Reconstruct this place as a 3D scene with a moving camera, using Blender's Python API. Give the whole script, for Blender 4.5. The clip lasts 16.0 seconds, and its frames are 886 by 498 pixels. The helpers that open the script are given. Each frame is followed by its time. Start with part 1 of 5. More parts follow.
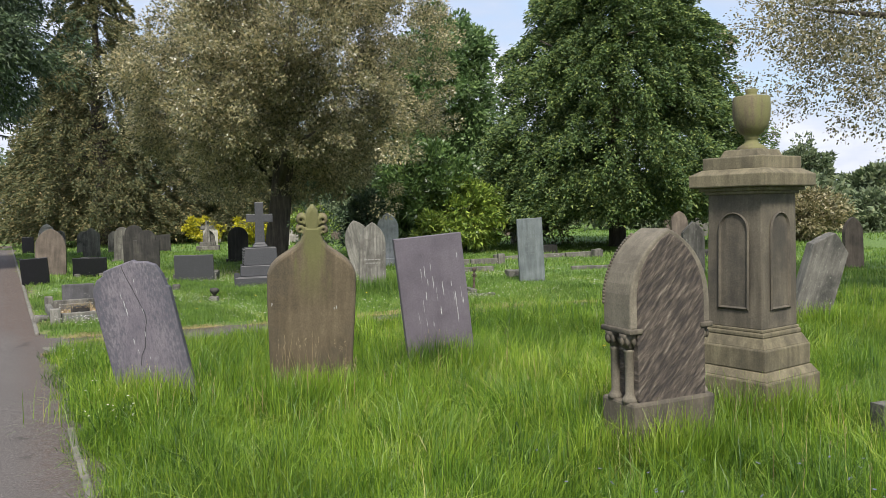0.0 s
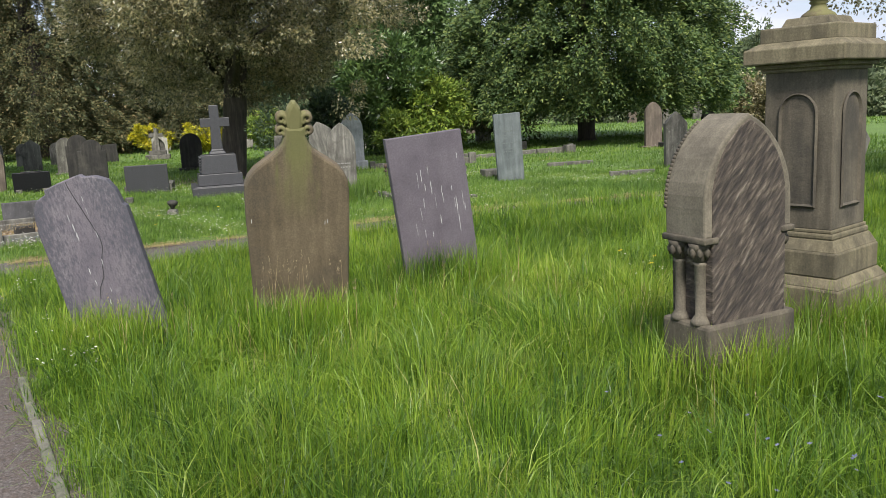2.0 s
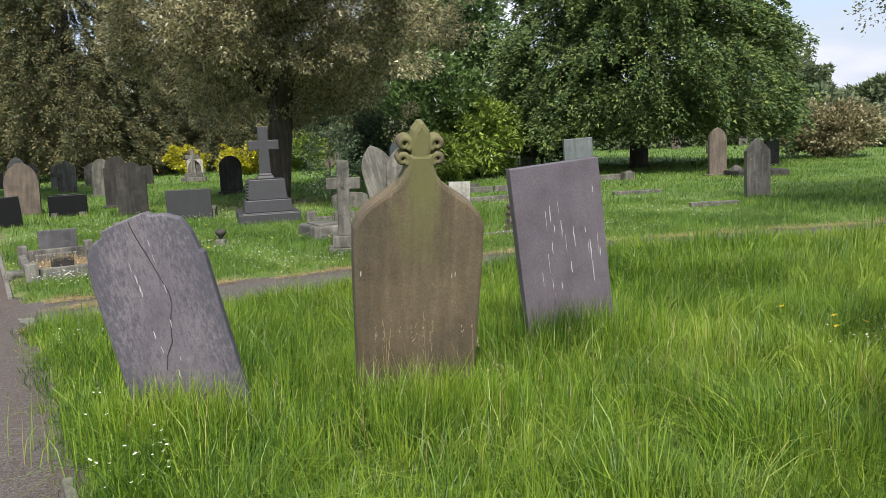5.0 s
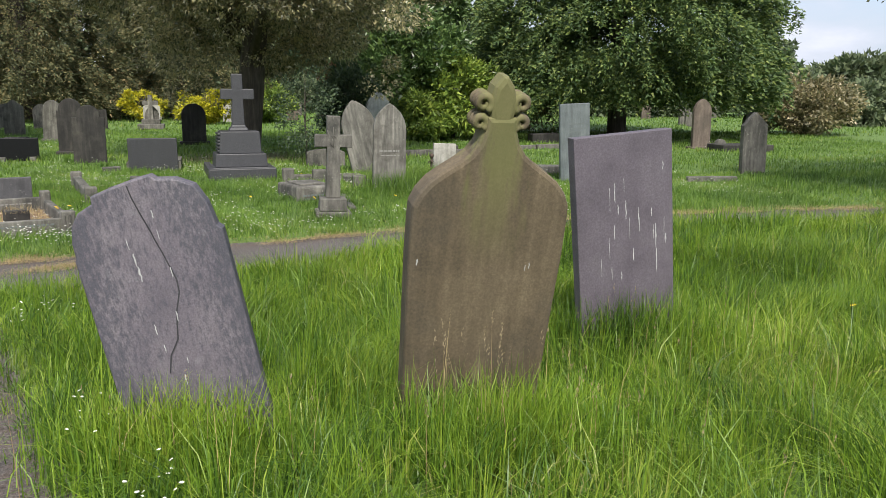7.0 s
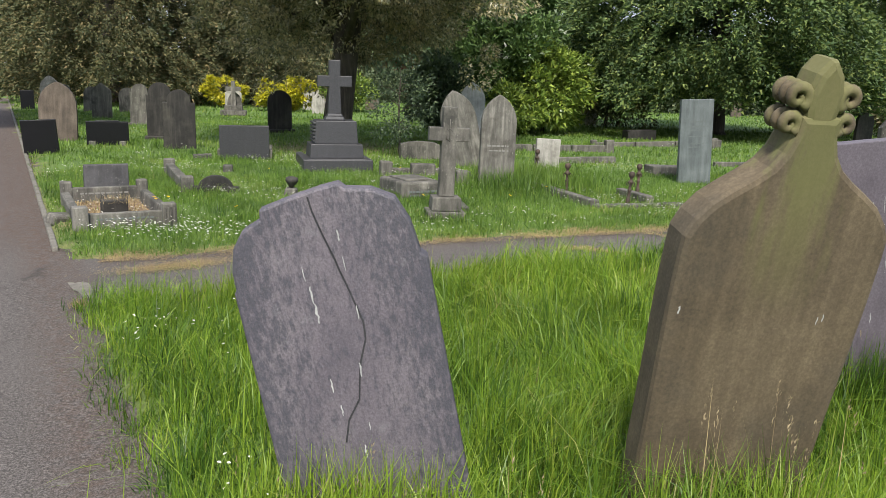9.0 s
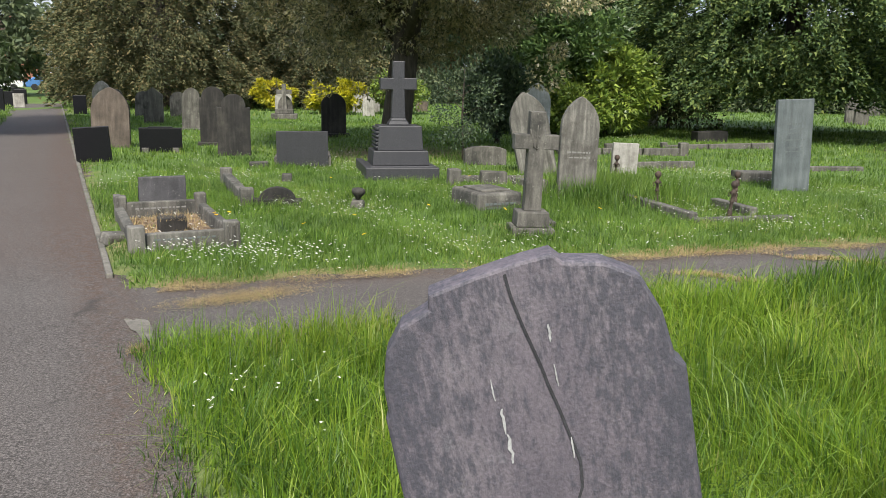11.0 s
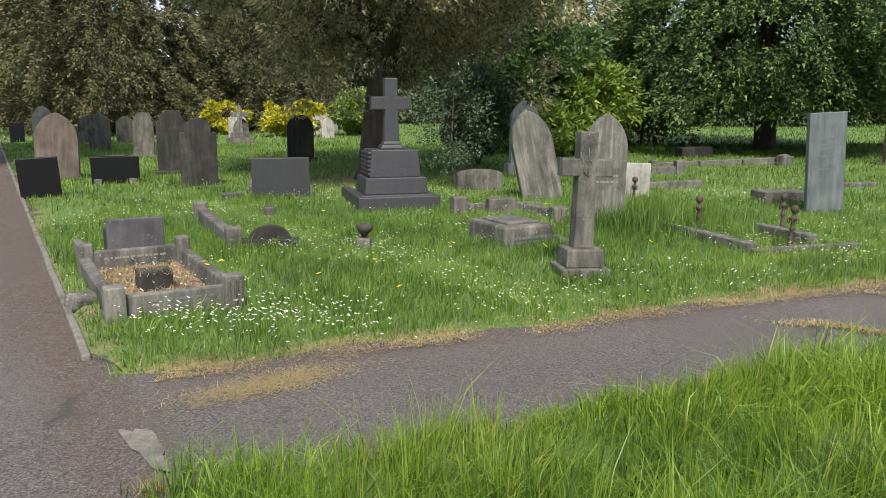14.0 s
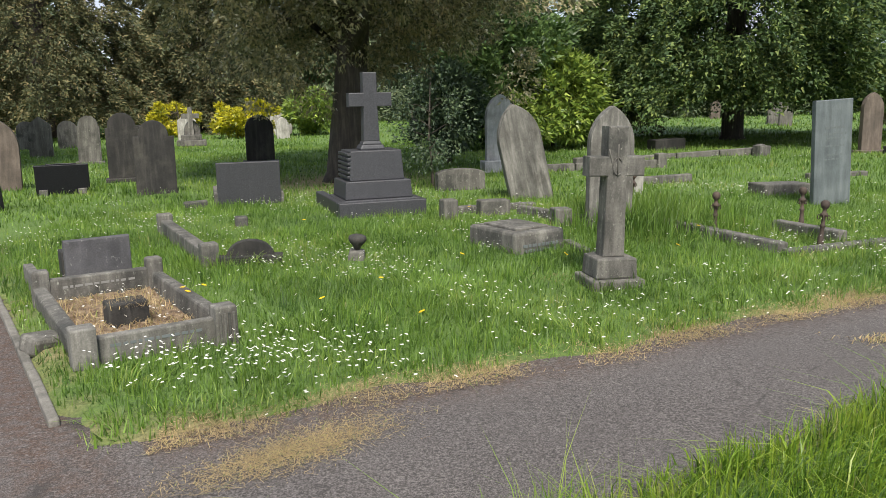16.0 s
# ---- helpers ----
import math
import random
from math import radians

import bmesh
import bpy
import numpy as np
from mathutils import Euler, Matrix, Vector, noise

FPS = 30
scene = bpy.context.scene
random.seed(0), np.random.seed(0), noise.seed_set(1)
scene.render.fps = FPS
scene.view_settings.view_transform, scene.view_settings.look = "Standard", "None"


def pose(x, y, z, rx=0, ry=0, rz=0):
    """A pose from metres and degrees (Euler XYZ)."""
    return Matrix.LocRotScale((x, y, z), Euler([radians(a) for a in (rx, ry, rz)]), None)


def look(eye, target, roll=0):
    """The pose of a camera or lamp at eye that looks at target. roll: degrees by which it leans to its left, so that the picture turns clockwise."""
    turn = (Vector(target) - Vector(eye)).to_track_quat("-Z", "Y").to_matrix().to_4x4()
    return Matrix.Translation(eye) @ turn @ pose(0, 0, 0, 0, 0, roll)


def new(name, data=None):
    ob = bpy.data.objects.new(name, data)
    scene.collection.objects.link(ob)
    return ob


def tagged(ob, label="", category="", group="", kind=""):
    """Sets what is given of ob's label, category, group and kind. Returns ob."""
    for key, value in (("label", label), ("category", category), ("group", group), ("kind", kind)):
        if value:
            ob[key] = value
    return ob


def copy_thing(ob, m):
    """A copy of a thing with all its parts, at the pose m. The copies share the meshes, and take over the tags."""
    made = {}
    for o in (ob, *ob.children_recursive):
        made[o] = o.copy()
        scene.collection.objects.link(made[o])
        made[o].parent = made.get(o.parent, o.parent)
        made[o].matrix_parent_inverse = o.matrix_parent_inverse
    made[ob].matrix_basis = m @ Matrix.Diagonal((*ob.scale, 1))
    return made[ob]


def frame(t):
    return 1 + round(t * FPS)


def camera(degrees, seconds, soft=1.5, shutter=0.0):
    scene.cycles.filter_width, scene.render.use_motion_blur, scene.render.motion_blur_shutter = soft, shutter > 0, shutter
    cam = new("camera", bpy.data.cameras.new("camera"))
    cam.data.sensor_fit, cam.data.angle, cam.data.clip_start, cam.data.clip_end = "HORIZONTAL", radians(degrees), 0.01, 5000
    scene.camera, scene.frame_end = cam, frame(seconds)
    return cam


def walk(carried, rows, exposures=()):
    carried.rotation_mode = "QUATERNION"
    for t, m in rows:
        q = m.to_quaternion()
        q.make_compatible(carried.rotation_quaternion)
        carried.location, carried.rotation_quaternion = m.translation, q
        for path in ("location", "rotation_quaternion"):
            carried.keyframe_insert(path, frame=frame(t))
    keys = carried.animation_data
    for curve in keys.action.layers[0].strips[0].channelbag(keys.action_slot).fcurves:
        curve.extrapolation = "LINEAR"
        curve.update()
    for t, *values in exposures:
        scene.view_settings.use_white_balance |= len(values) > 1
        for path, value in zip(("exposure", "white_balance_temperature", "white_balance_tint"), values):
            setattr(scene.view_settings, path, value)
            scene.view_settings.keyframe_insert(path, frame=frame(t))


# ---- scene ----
cam = camera(57.9, 16.0, 0.65)
PATH = [
    (0, (0.008, 0.818, 1.669), (-0.062, 2.815, 1.57), -1.2),
    (0.5, (-0.065, 1.065, 1.668), (-0.131, 3.054, 1.472), -1.7),
    (1, (-0.159, 1.303, 1.643), (-0.194, 3.284, 1.371), -1.8),
    (1.5, (-0.311, 1.548, 1.653), (-0.259, 3.524, 1.347), -2.6),
    (2, (-0.411, 1.785, 1.631), (-0.381, 3.754, 1.282), -3.0),
    (2.5, (-0.509, 1.998, 1.644), (-0.569, 3.969, 1.312), -2.1),
    (3, (-0.632, 2.186, 1.631), (-0.704, 4.153, 1.281), -1.5),
    (3.5, (-0.804, 2.423, 1.659), (-0.865, 4.395, 1.331), -1.6),
    (4, (-0.896, 2.651, 1.65), (-0.953, 4.624, 1.324), -2.0),
    (4.2, (-0.934, 2.742, 1.662), (-0.989, 4.721, 1.378), -2.1),
    (6.3, (-1.563, 3.685, 1.644), (-1.459, 5.65, 1.281), -0.3),
    (6.5, (-1.602, 3.775, 1.642), (-1.508, 5.734, 1.252), 1.2),
    (7, (-1.735, 3.979, 1.659), (-1.646, 5.938, 1.269), 0.4),
    (7.5, (-1.908, 4.176, 1.656), (-1.822, 6.138, 1.281), -1.5),
    (8, (-2.08, 4.432, 1.643), (-2.075, 6.397, 1.271), -0.6),
    (8.5, (-2.214, 4.684, 1.635), (-2.266, 6.648, 1.262), 2.1),
    (9, (-2.402, 4.916, 1.623), (-2.468, 6.872, 1.211), 1.6),
    (9.5, (-2.573, 5.134, 1.624), (-2.66, 7.085, 1.191), 1.4),
    (10, (-2.669, 5.4, 1.624), (-2.801, 7.348, 1.192), 0.8),
    (10.2, (-2.704, 5.484, 1.636), (-2.859, 7.431, 1.205), 0.9),
    (12.3, (-3.341, 6.401, 1.601), (-3.519, 8.355, 1.214), 1.0),
    (12.5, (-3.411, 6.483, 1.595), (-3.571, 8.436, 1.195), 1.0),
    (13, (-3.596, 6.706, 1.599), (-3.651, 8.663, 1.191), -0.7),
    (13.5, (-3.722, 6.927, 1.593), (-3.77, 8.887, 1.2), -0.8),
    (14, (-3.837, 7.161, 1.606), (-3.879, 9.127, 1.239), 0.0),
    (14.5, (-4.017, 7.398, 1.602), (-3.893, 9.36, 1.235), 0.4),
    (15, (-4.167, 7.575, 1.591), (-4.016, 9.524, 1.167), -0.3),
    (15.5, (-4.272, 7.82, 1.582), (-4.176, 9.768, 1.138), -1.4),
    (16, (-4.36, 8.052, 1.588), (-4.28, 10.014, 1.212), -1.2),
]
walk(cam, [(t, look(eye, target, roll)) for t, eye, target, roll in PATH])

# world: bright broken cloud
SUN_EL, SUN_AZ = 50.0, 176.0      # degrees; azimuth clockwise from +y
world = bpy.data.worlds.new("sky")
scene.world = world
world.use_nodes = True
wn, wl = world.node_tree.nodes, world.node_tree.links
wn.clear()
w_out = wn.new("ShaderNodeOutputWorld")
w_bg = wn.new("ShaderNodeBackground")
w_sky = wn.new("ShaderNodeTexSky")
w_sky.sky_type = "NISHITA"
w_sky.sun_disc = False
w_sky.sun_elevation, w_sky.sun_rotation = radians(SUN_EL), radians(SUN_AZ)
w_sky.air_density, w_sky.dust_density = 1.0, 2.0
w_co = wn.new("ShaderNodeTexCoord")
w_map = wn.new("ShaderNodeMapping")
w_map.inputs["Scale"].default_value = (1.6, 1.6, 5.0)
w_noise = wn.new("ShaderNodeTexNoise")
w_noise.inputs["Scale"].default_value = 1.9
w_noise.inputs["Detail"].default_value = 7
w_noise.inputs["Roughness"].default_value = 0.55
w_ramp = wn.new("ShaderNodeValToRGB")
w_ramp.color_ramp.elements[0].position, w_ramp.color_ramp.elements[1].position = 0.36, 0.62
w_cloud = wn.new("ShaderNodeValToRGB")
w_cloud.color_ramp.elements[0].color = (3.1, 3.35, 4.15, 1)
w_cloud.color_ramp.elements[1].color = (5.2, 5.4, 6.1, 1)
w_cloud.color_ramp.elements[0].position, w_cloud.color_ramp.elements[1].position = 0.42, 0.66
w_mix = wn.new("ShaderNodeMix")
w_mix.data_type = "RGBA"
w_tint = wn.new("ShaderNodeMix")
w_tint.data_type = "RGBA"
w_tint.inputs[0].default_value = 0.5
w_tint.inputs[7].default_value = (4.2, 5.1, 6.6, 1)
wl.new(w_co.outputs["Generated"], w_map.inputs["Vector"])
wl.new(w_map.outputs["Vector"], w_noise.inputs["Vector"])
wl.new(w_noise.outputs["Fac"], w_ramp.inputs["Fac"])
wl.new(w_noise.outputs["Fac"], w_cloud.inputs["Fac"])
wl.new(w_sky.outputs["Color"], w_tint.inputs[6])
wl.new(w_ramp.outputs["Color"], w_mix.inputs[0])
wl.new(w_tint.outputs[2], w_mix.inputs[6])
wl.new(w_cloud.outputs["Color"], w_mix.inputs[7])
wl.new(w_mix.outputs[2], w_bg.inputs["Color"])
w_bg.inputs["Strength"].default_value = 0.11
wl.new(w_bg.outputs["Background"], w_out.inputs["Surface"])
sun_data = bpy.data.lights.new("sun", "SUN")
sun_data.energy, sun_data.angle, sun_data.color = 4.0, radians(12), (1.0, 0.95, 0.86)
sun_dir = Vector((math.sin(radians(SUN_AZ)) * math.cos(radians(SUN_EL)), math.cos(radians(SUN_AZ)) * math.cos(radians(SUN_EL)), math.sin(radians(SUN_EL))))
sun_ob = new("sun", sun_data)
sun_ob.matrix_world = look(sun_dir * 60, (0, 0, 0))
scene.view_settings.exposure = 0.74


# ---- materials ----
def ramp_node(nt, fac, stops):
    r = nt.nodes.new("ShaderNodeValToRGB")
    el = r.color_ramp.elements
    while len(el) < len(stops):
        el.new(0.5)
    for e, (p, c) in zip(el, stops):
        e.position, e.color = p, (*c, 1)
    nt.links.new(fac, r.inputs["Fac"])
    return r.outputs["Color"]


def noise_node(nt, vec, scale, detail=6, rough=0.6, stretch=None):
    if stretch:
        m = nt.nodes.new("ShaderNodeMapping")
        m.inputs["Scale"].default_value = stretch
        nt.links.new(vec, m.inputs["Vector"])
        vec = m.outputs["Vector"]
    n = nt.nodes.new("ShaderNodeTexNoise")
    n.inputs["Scale"].default_value, n.inputs["Detail"].default_value, n.inputs["Roughness"].default_value = scale, detail, rough
    nt.links.new(vec, n.inputs["Vector"])
    return n.outputs["Fac"]


def mix_node(nt, fac, a, b, mode="MIX"):
    m = nt.nodes.new("ShaderNodeMix")
    m.data_type, m.blend_type = "RGBA", mode
    for s, v in ((m.inputs[0], fac), (m.inputs[6], a), (m.inputs[7], b)):
        if hasattr(v, "links"):
            nt.links.new(v, s)
        elif isinstance(v, tuple):
            s.default_value = (*v, 1)
        else:
            s.default_value = v
    return m.outputs[2]


def base_mat(name):
    m = bpy.data.materials.new(name)
    m.use_nodes = True
    nt = m.node_tree
    b = nt.nodes["Principled BSDF"]
    return m, nt, b


def local_vec(nt):
    """Object coordinates, shifted at random from object to object."""
    co = nt.nodes.new("ShaderNodeTexCoord")
    oi = nt.nodes.new("ShaderNodeObjectInfo")
    mul = nt.nodes.new("ShaderNodeMath")
    mul.operation = "MULTIPLY"
    mul.inputs[1].default_value = 37.0
    nt.links.new(oi.outputs["Random"], mul.inputs[0])
    add = nt.nodes.new("ShaderNodeVectorMath")
    nt.links.new(co.outputs["Object"], add.inputs[0])
    nt.links.new(mul.outputs[0], add.inputs[1])
    return add.outputs[0], co.outputs["Object"]


def bump_to(nt, b, height, strength=0.4, dist=0.02):
    n = nt.nodes.new("ShaderNodeBump")
    n.inputs["Strength"].default_value, n.inputs["Distance"].default_value = strength, dist
    nt.links.new(height, n.inputs["Height"])
    nt.links.new(n.outputs["Normal"], b.inputs["Normal"])


def stone_mat(name, dark, mid, light, rough=0.85, scale=3.0, stain=None, stain_amt=0.5, streaks=0.35, bump=0.5, lichen=None, cover=0.64):
    dark, mid, light = (tuple(c * 0.85 for c in q) for q in (dark, mid, light))
    m, nt, b = base_mat(name)
    v, _ = local_vec(nt)
    big = noise_node(nt, v, scale, 5)
    col = ramp_node(nt, big, [(0.3, dark), (0.5, mid), (0.72, light)])
    run = noise_node(nt, v, 5.0, 5, 0.6, (3.0, 3.0, 0.35))
    col = mix_node(nt, streaks, col, ramp_node(nt, run, [(0.34, tuple(c * 0.3 for c in mid)), (0.52, mid), (0.7, tuple(c * 1.35 for c in light))]))
    if stain:
        st = noise_node(nt, v, 2.2, 7, 0.65)
        f = ramp_node(nt, st, [(0.5, (0, 0, 0)), (0.66, (stain_amt,) * 3)])
        col = mix_node(nt, f, col, stain)
    if lichen:
        li = noise_node(nt, v, 24, 6, 0.75, (1.4, 1.4, 0.7))
        f = ramp_node(nt, li, [(cover, (0, 0, 0)), (cover + 0.07, (0.8,) * 3)])
        col = mix_node(nt, f, col, lichen)
    fine = noise_node(nt, v, 90, 3)
    col = mix_node(nt, 0.45, col, ramp_node(nt, fine, [(0.3, (0.55,) * 3), (0.5, (1.0,) * 3), (0.72, (1.6,) * 3)]), "MULTIPLY")
    nt.links.new(col, b.inputs["Base Color"])
    b.inputs["Roughness"].default_value = rough
    h = mix_node(nt, 0.15, noise_node(nt, v, 18, 7, 0.7), fine)
    bump_to(nt, b, h, bump, 0.012)
    return m


SANDSTONE = stone_mat("brown sandstone", (0.055, 0.046, 0.034), (0.1, 0.084, 0.061), (0.155, 0.133, 0.096), stain=(0.035, 0.031, 0.026), stain_amt=0.75, streaks=0.35)
BUFF = stone_mat("mossy buff sandstone", (0.08, 0.068, 0.042), (0.15, 0.127, 0.078), (0.21, 0.182, 0.115), stain=(0.05, 0.043, 0.03), stain_amt=0.65, streaks=0.4, bump=0.3)
SANDPALE = stone_mat("pale sandstone", (0.085, 0.073, 0.054), (0.155, 0.134, 0.1), (0.225, 0.198, 0.15), stain=(0.06, 0.052, 0.04), stain_amt=0.6, streaks=0.2, bump=0.3)
PURPLE = stone_mat("purple slate", (0.085, 0.073, 0.088), (0.12, 0.103, 0.124), (0.145, 0.128, 0.148), rough=0.55, streaks=0.1, bump=0.15)
GREENSLATE = stone_mat("green grey slate", (0.075, 0.09, 0.094), (0.125, 0.144, 0.148), (0.18, 0.2, 0.202), rough=0.6, streaks=0.3, bump=0.2)
GREYSTONE = stone_mat("weathered grey stone", (0.06, 0.057, 0.05), (0.125, 0.117, 0.102), (0.2, 0.19, 0.165), stain=(0.03, 0.03, 0.026), stain_amt=0.85, lichen=(0.3, 0.3, 0.25), cover=0.6, bump=0.8, streaks=0.5)
LIGHTSTONE = stone_mat("light weathered stone", (0.075, 0.07, 0.06), (0.15, 0.143, 0.125), (0.27, 0.255, 0.225), stain=(0.05, 0.045, 0.037), stain_amt=0.8, streaks=0.55, lichen=(0.34, 0.34, 0.3), cover=0.62)
PALESTONE = stone_mat("pale weathered stone", (0.22, 0.21, 0.19), (0.38, 0.365, 0.33), (0.52, 0.5, 0.46), stain=(0.14, 0.13, 0.11), stain_amt=0.7)
DARKSTONE = stone_mat("soot-dark stone", (0.01, 0.0095, 0.009), (0.024, 0.022, 0.02), (0.055, 0.05, 0.043), streaks=0.45, stain=(0.075, 0.07, 0.056), stain_amt=0.4)
PITTED = stone_mat("pitted dark slate", (0.04, 0.039, 0.042), (0.075, 0.072, 0.076), (0.12, 0.116, 0.12), rough=0.7, streaks=0.2, bump=0.7, lichen=(0.24, 0.24, 0.22), cover=0.6)
BROWNSTONE = stone_mat("red brown stone", (0.06, 0.047, 0.037), (0.12, 0.094, 0.074), (0.18, 0.145, 0.115), stain=(0.06, 0.05, 0.04), stain_amt=0.5)
GRANITE = stone_mat("dark grey granite", (0.028, 0.028, 0.032), (0.044, 0.044, 0.049), (0.07, 0.07, 0.075), rough=0.5, scale=60, streaks=0.1, bump=0.1)
BLACKGRANITE = stone_mat("black granite", (0.005, 0.005, 0.006), (0.009, 0.009, 0.011), (0.018, 0.018, 0.02), rough=0.4, scale=70, streaks=0.0, bump=0.05)
BLACKGRANITE.node_tree.nodes["Principled BSDF"].inputs["Specular IOR Level"].default_value = 0.25
MARBLE = stone_mat("white grey marble", (0.2, 0.21, 0.22), (0.33, 0.34, 0.35), (0.48, 0.48, 0.48), rough=0.6, streaks=0.3, bump=0.15, stain=(0.12, 0.12, 0.12))
CONCRETE = stone_mat("old concrete edging", (0.1, 0.092, 0.078), (0.17, 0.157, 0.135), (0.25, 0.233, 0.2), stain=(0.08, 0.09, 0.05), stain_amt=0.6)
RUST = stone_mat("rusted iron", (0.03, 0.022, 0.017), (0.058, 0.04, 0.03), (0.1, 0.066, 0.046), rough=0.8)
BIRDLIME = stone_mat("chalky white streak", (0.3, 0.3, 0.3), (0.42, 0.42, 0.42), (0.58, 0.58, 0.57), streaks=0.0)
CRACK = stone_mat("dark crack", (0.02, 0.02, 0.024), (0.035, 0.035, 0.04), (0.05, 0.05, 0.055), streaks=0)
BARK = stone_mat("brown bark", (0.025, 0.02, 0.015), (0.06, 0.048, 0.036), (0.1, 0.085, 0.065), streaks=0.6, bump=0.9)
BRICK = stone_mat("red brick wall", (0.22, 0.09, 0.06), (0.32, 0.13, 0.085), (0.4, 0.19, 0.13), streaks=0.1)
ROOFTILE = stone_mat("brown roof tile", (0.08, 0.05, 0.04), (0.13, 0.085, 0.07), (0.18, 0.13, 0.11), streaks=0.1)


def mossy_stone():
    """Brown sandstone with a green run of moss from its finial."""
    m = stone_mat("mossy sandstone", (0.085, 0.064, 0.039), (0.13, 0.099, 0.061), (0.17, 0.134, 0.084), stain=(0.06, 0.05, 0.036), stain_amt=0.6, streaks=0.3, bump=0.2)
    nt = m.node_tree
    b = nt.nodes["Principled BSDF"]
    old = b.inputs["Base Color"].links[0].from_socket
    co = nt.nodes.new("ShaderNodeTexCoord")
    sep = nt.nodes.new("ShaderNodeSeparateXYZ")
    nt.links.new(co.outputs["Object"], sep.inputs[0])
    ax = nt.nodes.new("ShaderNodeMath")
    ax.operation = "ABSOLUTE"
    nt.links.new(sep.outputs["X"], ax.inputs[0])
    n = noise_node(nt, co.outputs["Object"], 7, 6, 0.6, (3, 3, 0.5))
    sub = nt.nodes.new("ShaderNodeMath")
    sub.operation = "MULTIPLY_ADD"
    sub.inputs[1].default_value, sub.inputs[2].default_value = 0.36, -0.08
    nt.links.new(n, sub.inputs[0])
    less = nt.nodes.new("ShaderNodeMath")
    less.operation = "SUBTRACT"
    nt.links.new(sub.outputs[0], less.inputs[0])
    nt.links.new(ax.outputs[0], less.inputs[1])
    f1 = nt.nodes.new("ShaderNodeMapRange")
    f1.inputs[1].default_value, f1.inputs[2].default_value = -0.05, 0.05
    nt.links.new(less.outputs[0], f1.inputs[0])
    f2 = nt.nodes.new("ShaderNodeMapRange")
    f2.inputs[1].default_value, f2.inputs[2].default_value = 0.85, 1.35
    nt.links.new(sep.outputs["Z"], f2.inputs[0])
    mul = nt.nodes.new("ShaderNodeMath")
    mul.operation = "MULTIPLY"
    nt.links.new(f1.outputs[0], mul.inputs[0])
    nt.links.new(f2.outputs[0], mul.inputs[1])
    mu2 = nt.nodes.new("ShaderNodeMath")
    mu2.operation = "MULTIPLY"
    mu2.inputs[1].default_value = 0.65
    nt.links.new(mul.outputs[0], mu2.inputs[0])
    nt.links.new(mix_node(nt, mu2.outputs[0], old, (0.135, 0.14, 0.045)), b.inputs["Base Color"])
    return m


def flaked_stone():
    """Dark stone whose face has split into slanting pale flakes."""
    m, nt, b = base_mat("flaked dark stone")
    co = nt.nodes.new("ShaderNodeTexCoord")
    mp = nt.nodes.new("ShaderNodeMapping")
    mp.inputs["Rotation"].default_value = (0, radians(48), 0)
    nt.links.new(co.outputs["Object"], mp.inputs["Vector"])
    n = noise_node(nt, mp.outputs["Vector"], 1.5, 9, 0.66, (6, 6, 27))
    col = ramp_node(nt, n, [(0.38, (0.03, 0.024, 0.021)), (0.52, (0.07, 0.055, 0.044)), (0.6, (0.115, 0.092, 0.072)), (0.7, (0.21, 0.18, 0.147))])
    nt.links.new(col, b.inputs["Base Color"])
    b.inputs["Roughness"].default_value = 0.9
    bump_to(nt, b, n, 0.9, 0.03)
    return m


def slate_mat():
    """Purple grey slate, smooth in the middle, mottled dark blue grey with lichen towards its edges and top."""
    m, nt, b = base_mat("grey slate")
    co = nt.nodes.new("ShaderNodeTexCoord")
    v = co.outputs["Object"]
    col = ramp_node(nt, noise_node(nt, v, 4.0, 6, 0.6, (1, 1, 0.5)), [(0.3, (0.085, 0.076, 0.094)), (0.5, (0.125, 0.109, 0.129)), (0.72, (0.172, 0.153, 0.17))])
    sep = nt.nodes.new("ShaderNodeSeparateXYZ")
    nt.links.new(v, sep.inputs[0])
    ax = nt.nodes.new("ShaderNodeMath")
    ax.operation = "ABSOLUTE"
    nt.links.new(sep.outputs["X"], ax.inputs[0])
    side = nt.nodes.new("ShaderNodeMath")
    side.operation = "MULTIPLY_ADD"
    side.inputs[1].default_value = 0.55
    nt.links.new(ax.outputs[0], side.inputs[0])
    nt.links.new(noise_node(nt, v, 44, 7, 0.75, (1.4, 1.4, 0.5)), side.inputs[2])
    top = nt.nodes.new("ShaderNodeMath")
    top.operation = "MULTIPLY_ADD"
    top.inputs[1].default_value = 0.07
    nt.links.new(sep.outputs["Z"], top.inputs[0])
    nt.links.new(side.outputs[0], top.inputs[2])
    f = ramp_node(nt, top.outputs[0], [(0.58, (0, 0, 0)), (0.73, (0.85,) * 3)])
    col = mix_node(nt, f, col, (0.055, 0.055, 0.07))
    pale = ramp_node(nt, noise_node(nt, v, 14, 6, 0.7), [(0.6, (0, 0, 0)), (0.7, (0.5,) * 3)])
    col = mix_node(nt, pale, col, (0.175, 0.165, 0.182))
    fine = noise_node(nt, v, 110, 3)
    col = mix_node(nt, 0.4, col, ramp_node(nt, fine, [(0.3, (0.5,) * 3), (0.5, (1.0,) * 3), (0.72, (1.6,) * 3)]), "MULTIPLY")
    nt.links.new(col, b.inputs["Base Color"])
    b.inputs["Roughness"].default_value = 0.62
    bump_to(nt, b, mix_node(nt, 0.4, top.outputs[0], fine), 0.5, 0.01)
    return m


SLATE = slate_mat()
MOSSY = mossy_stone()
FLAKED = flaked_stone()


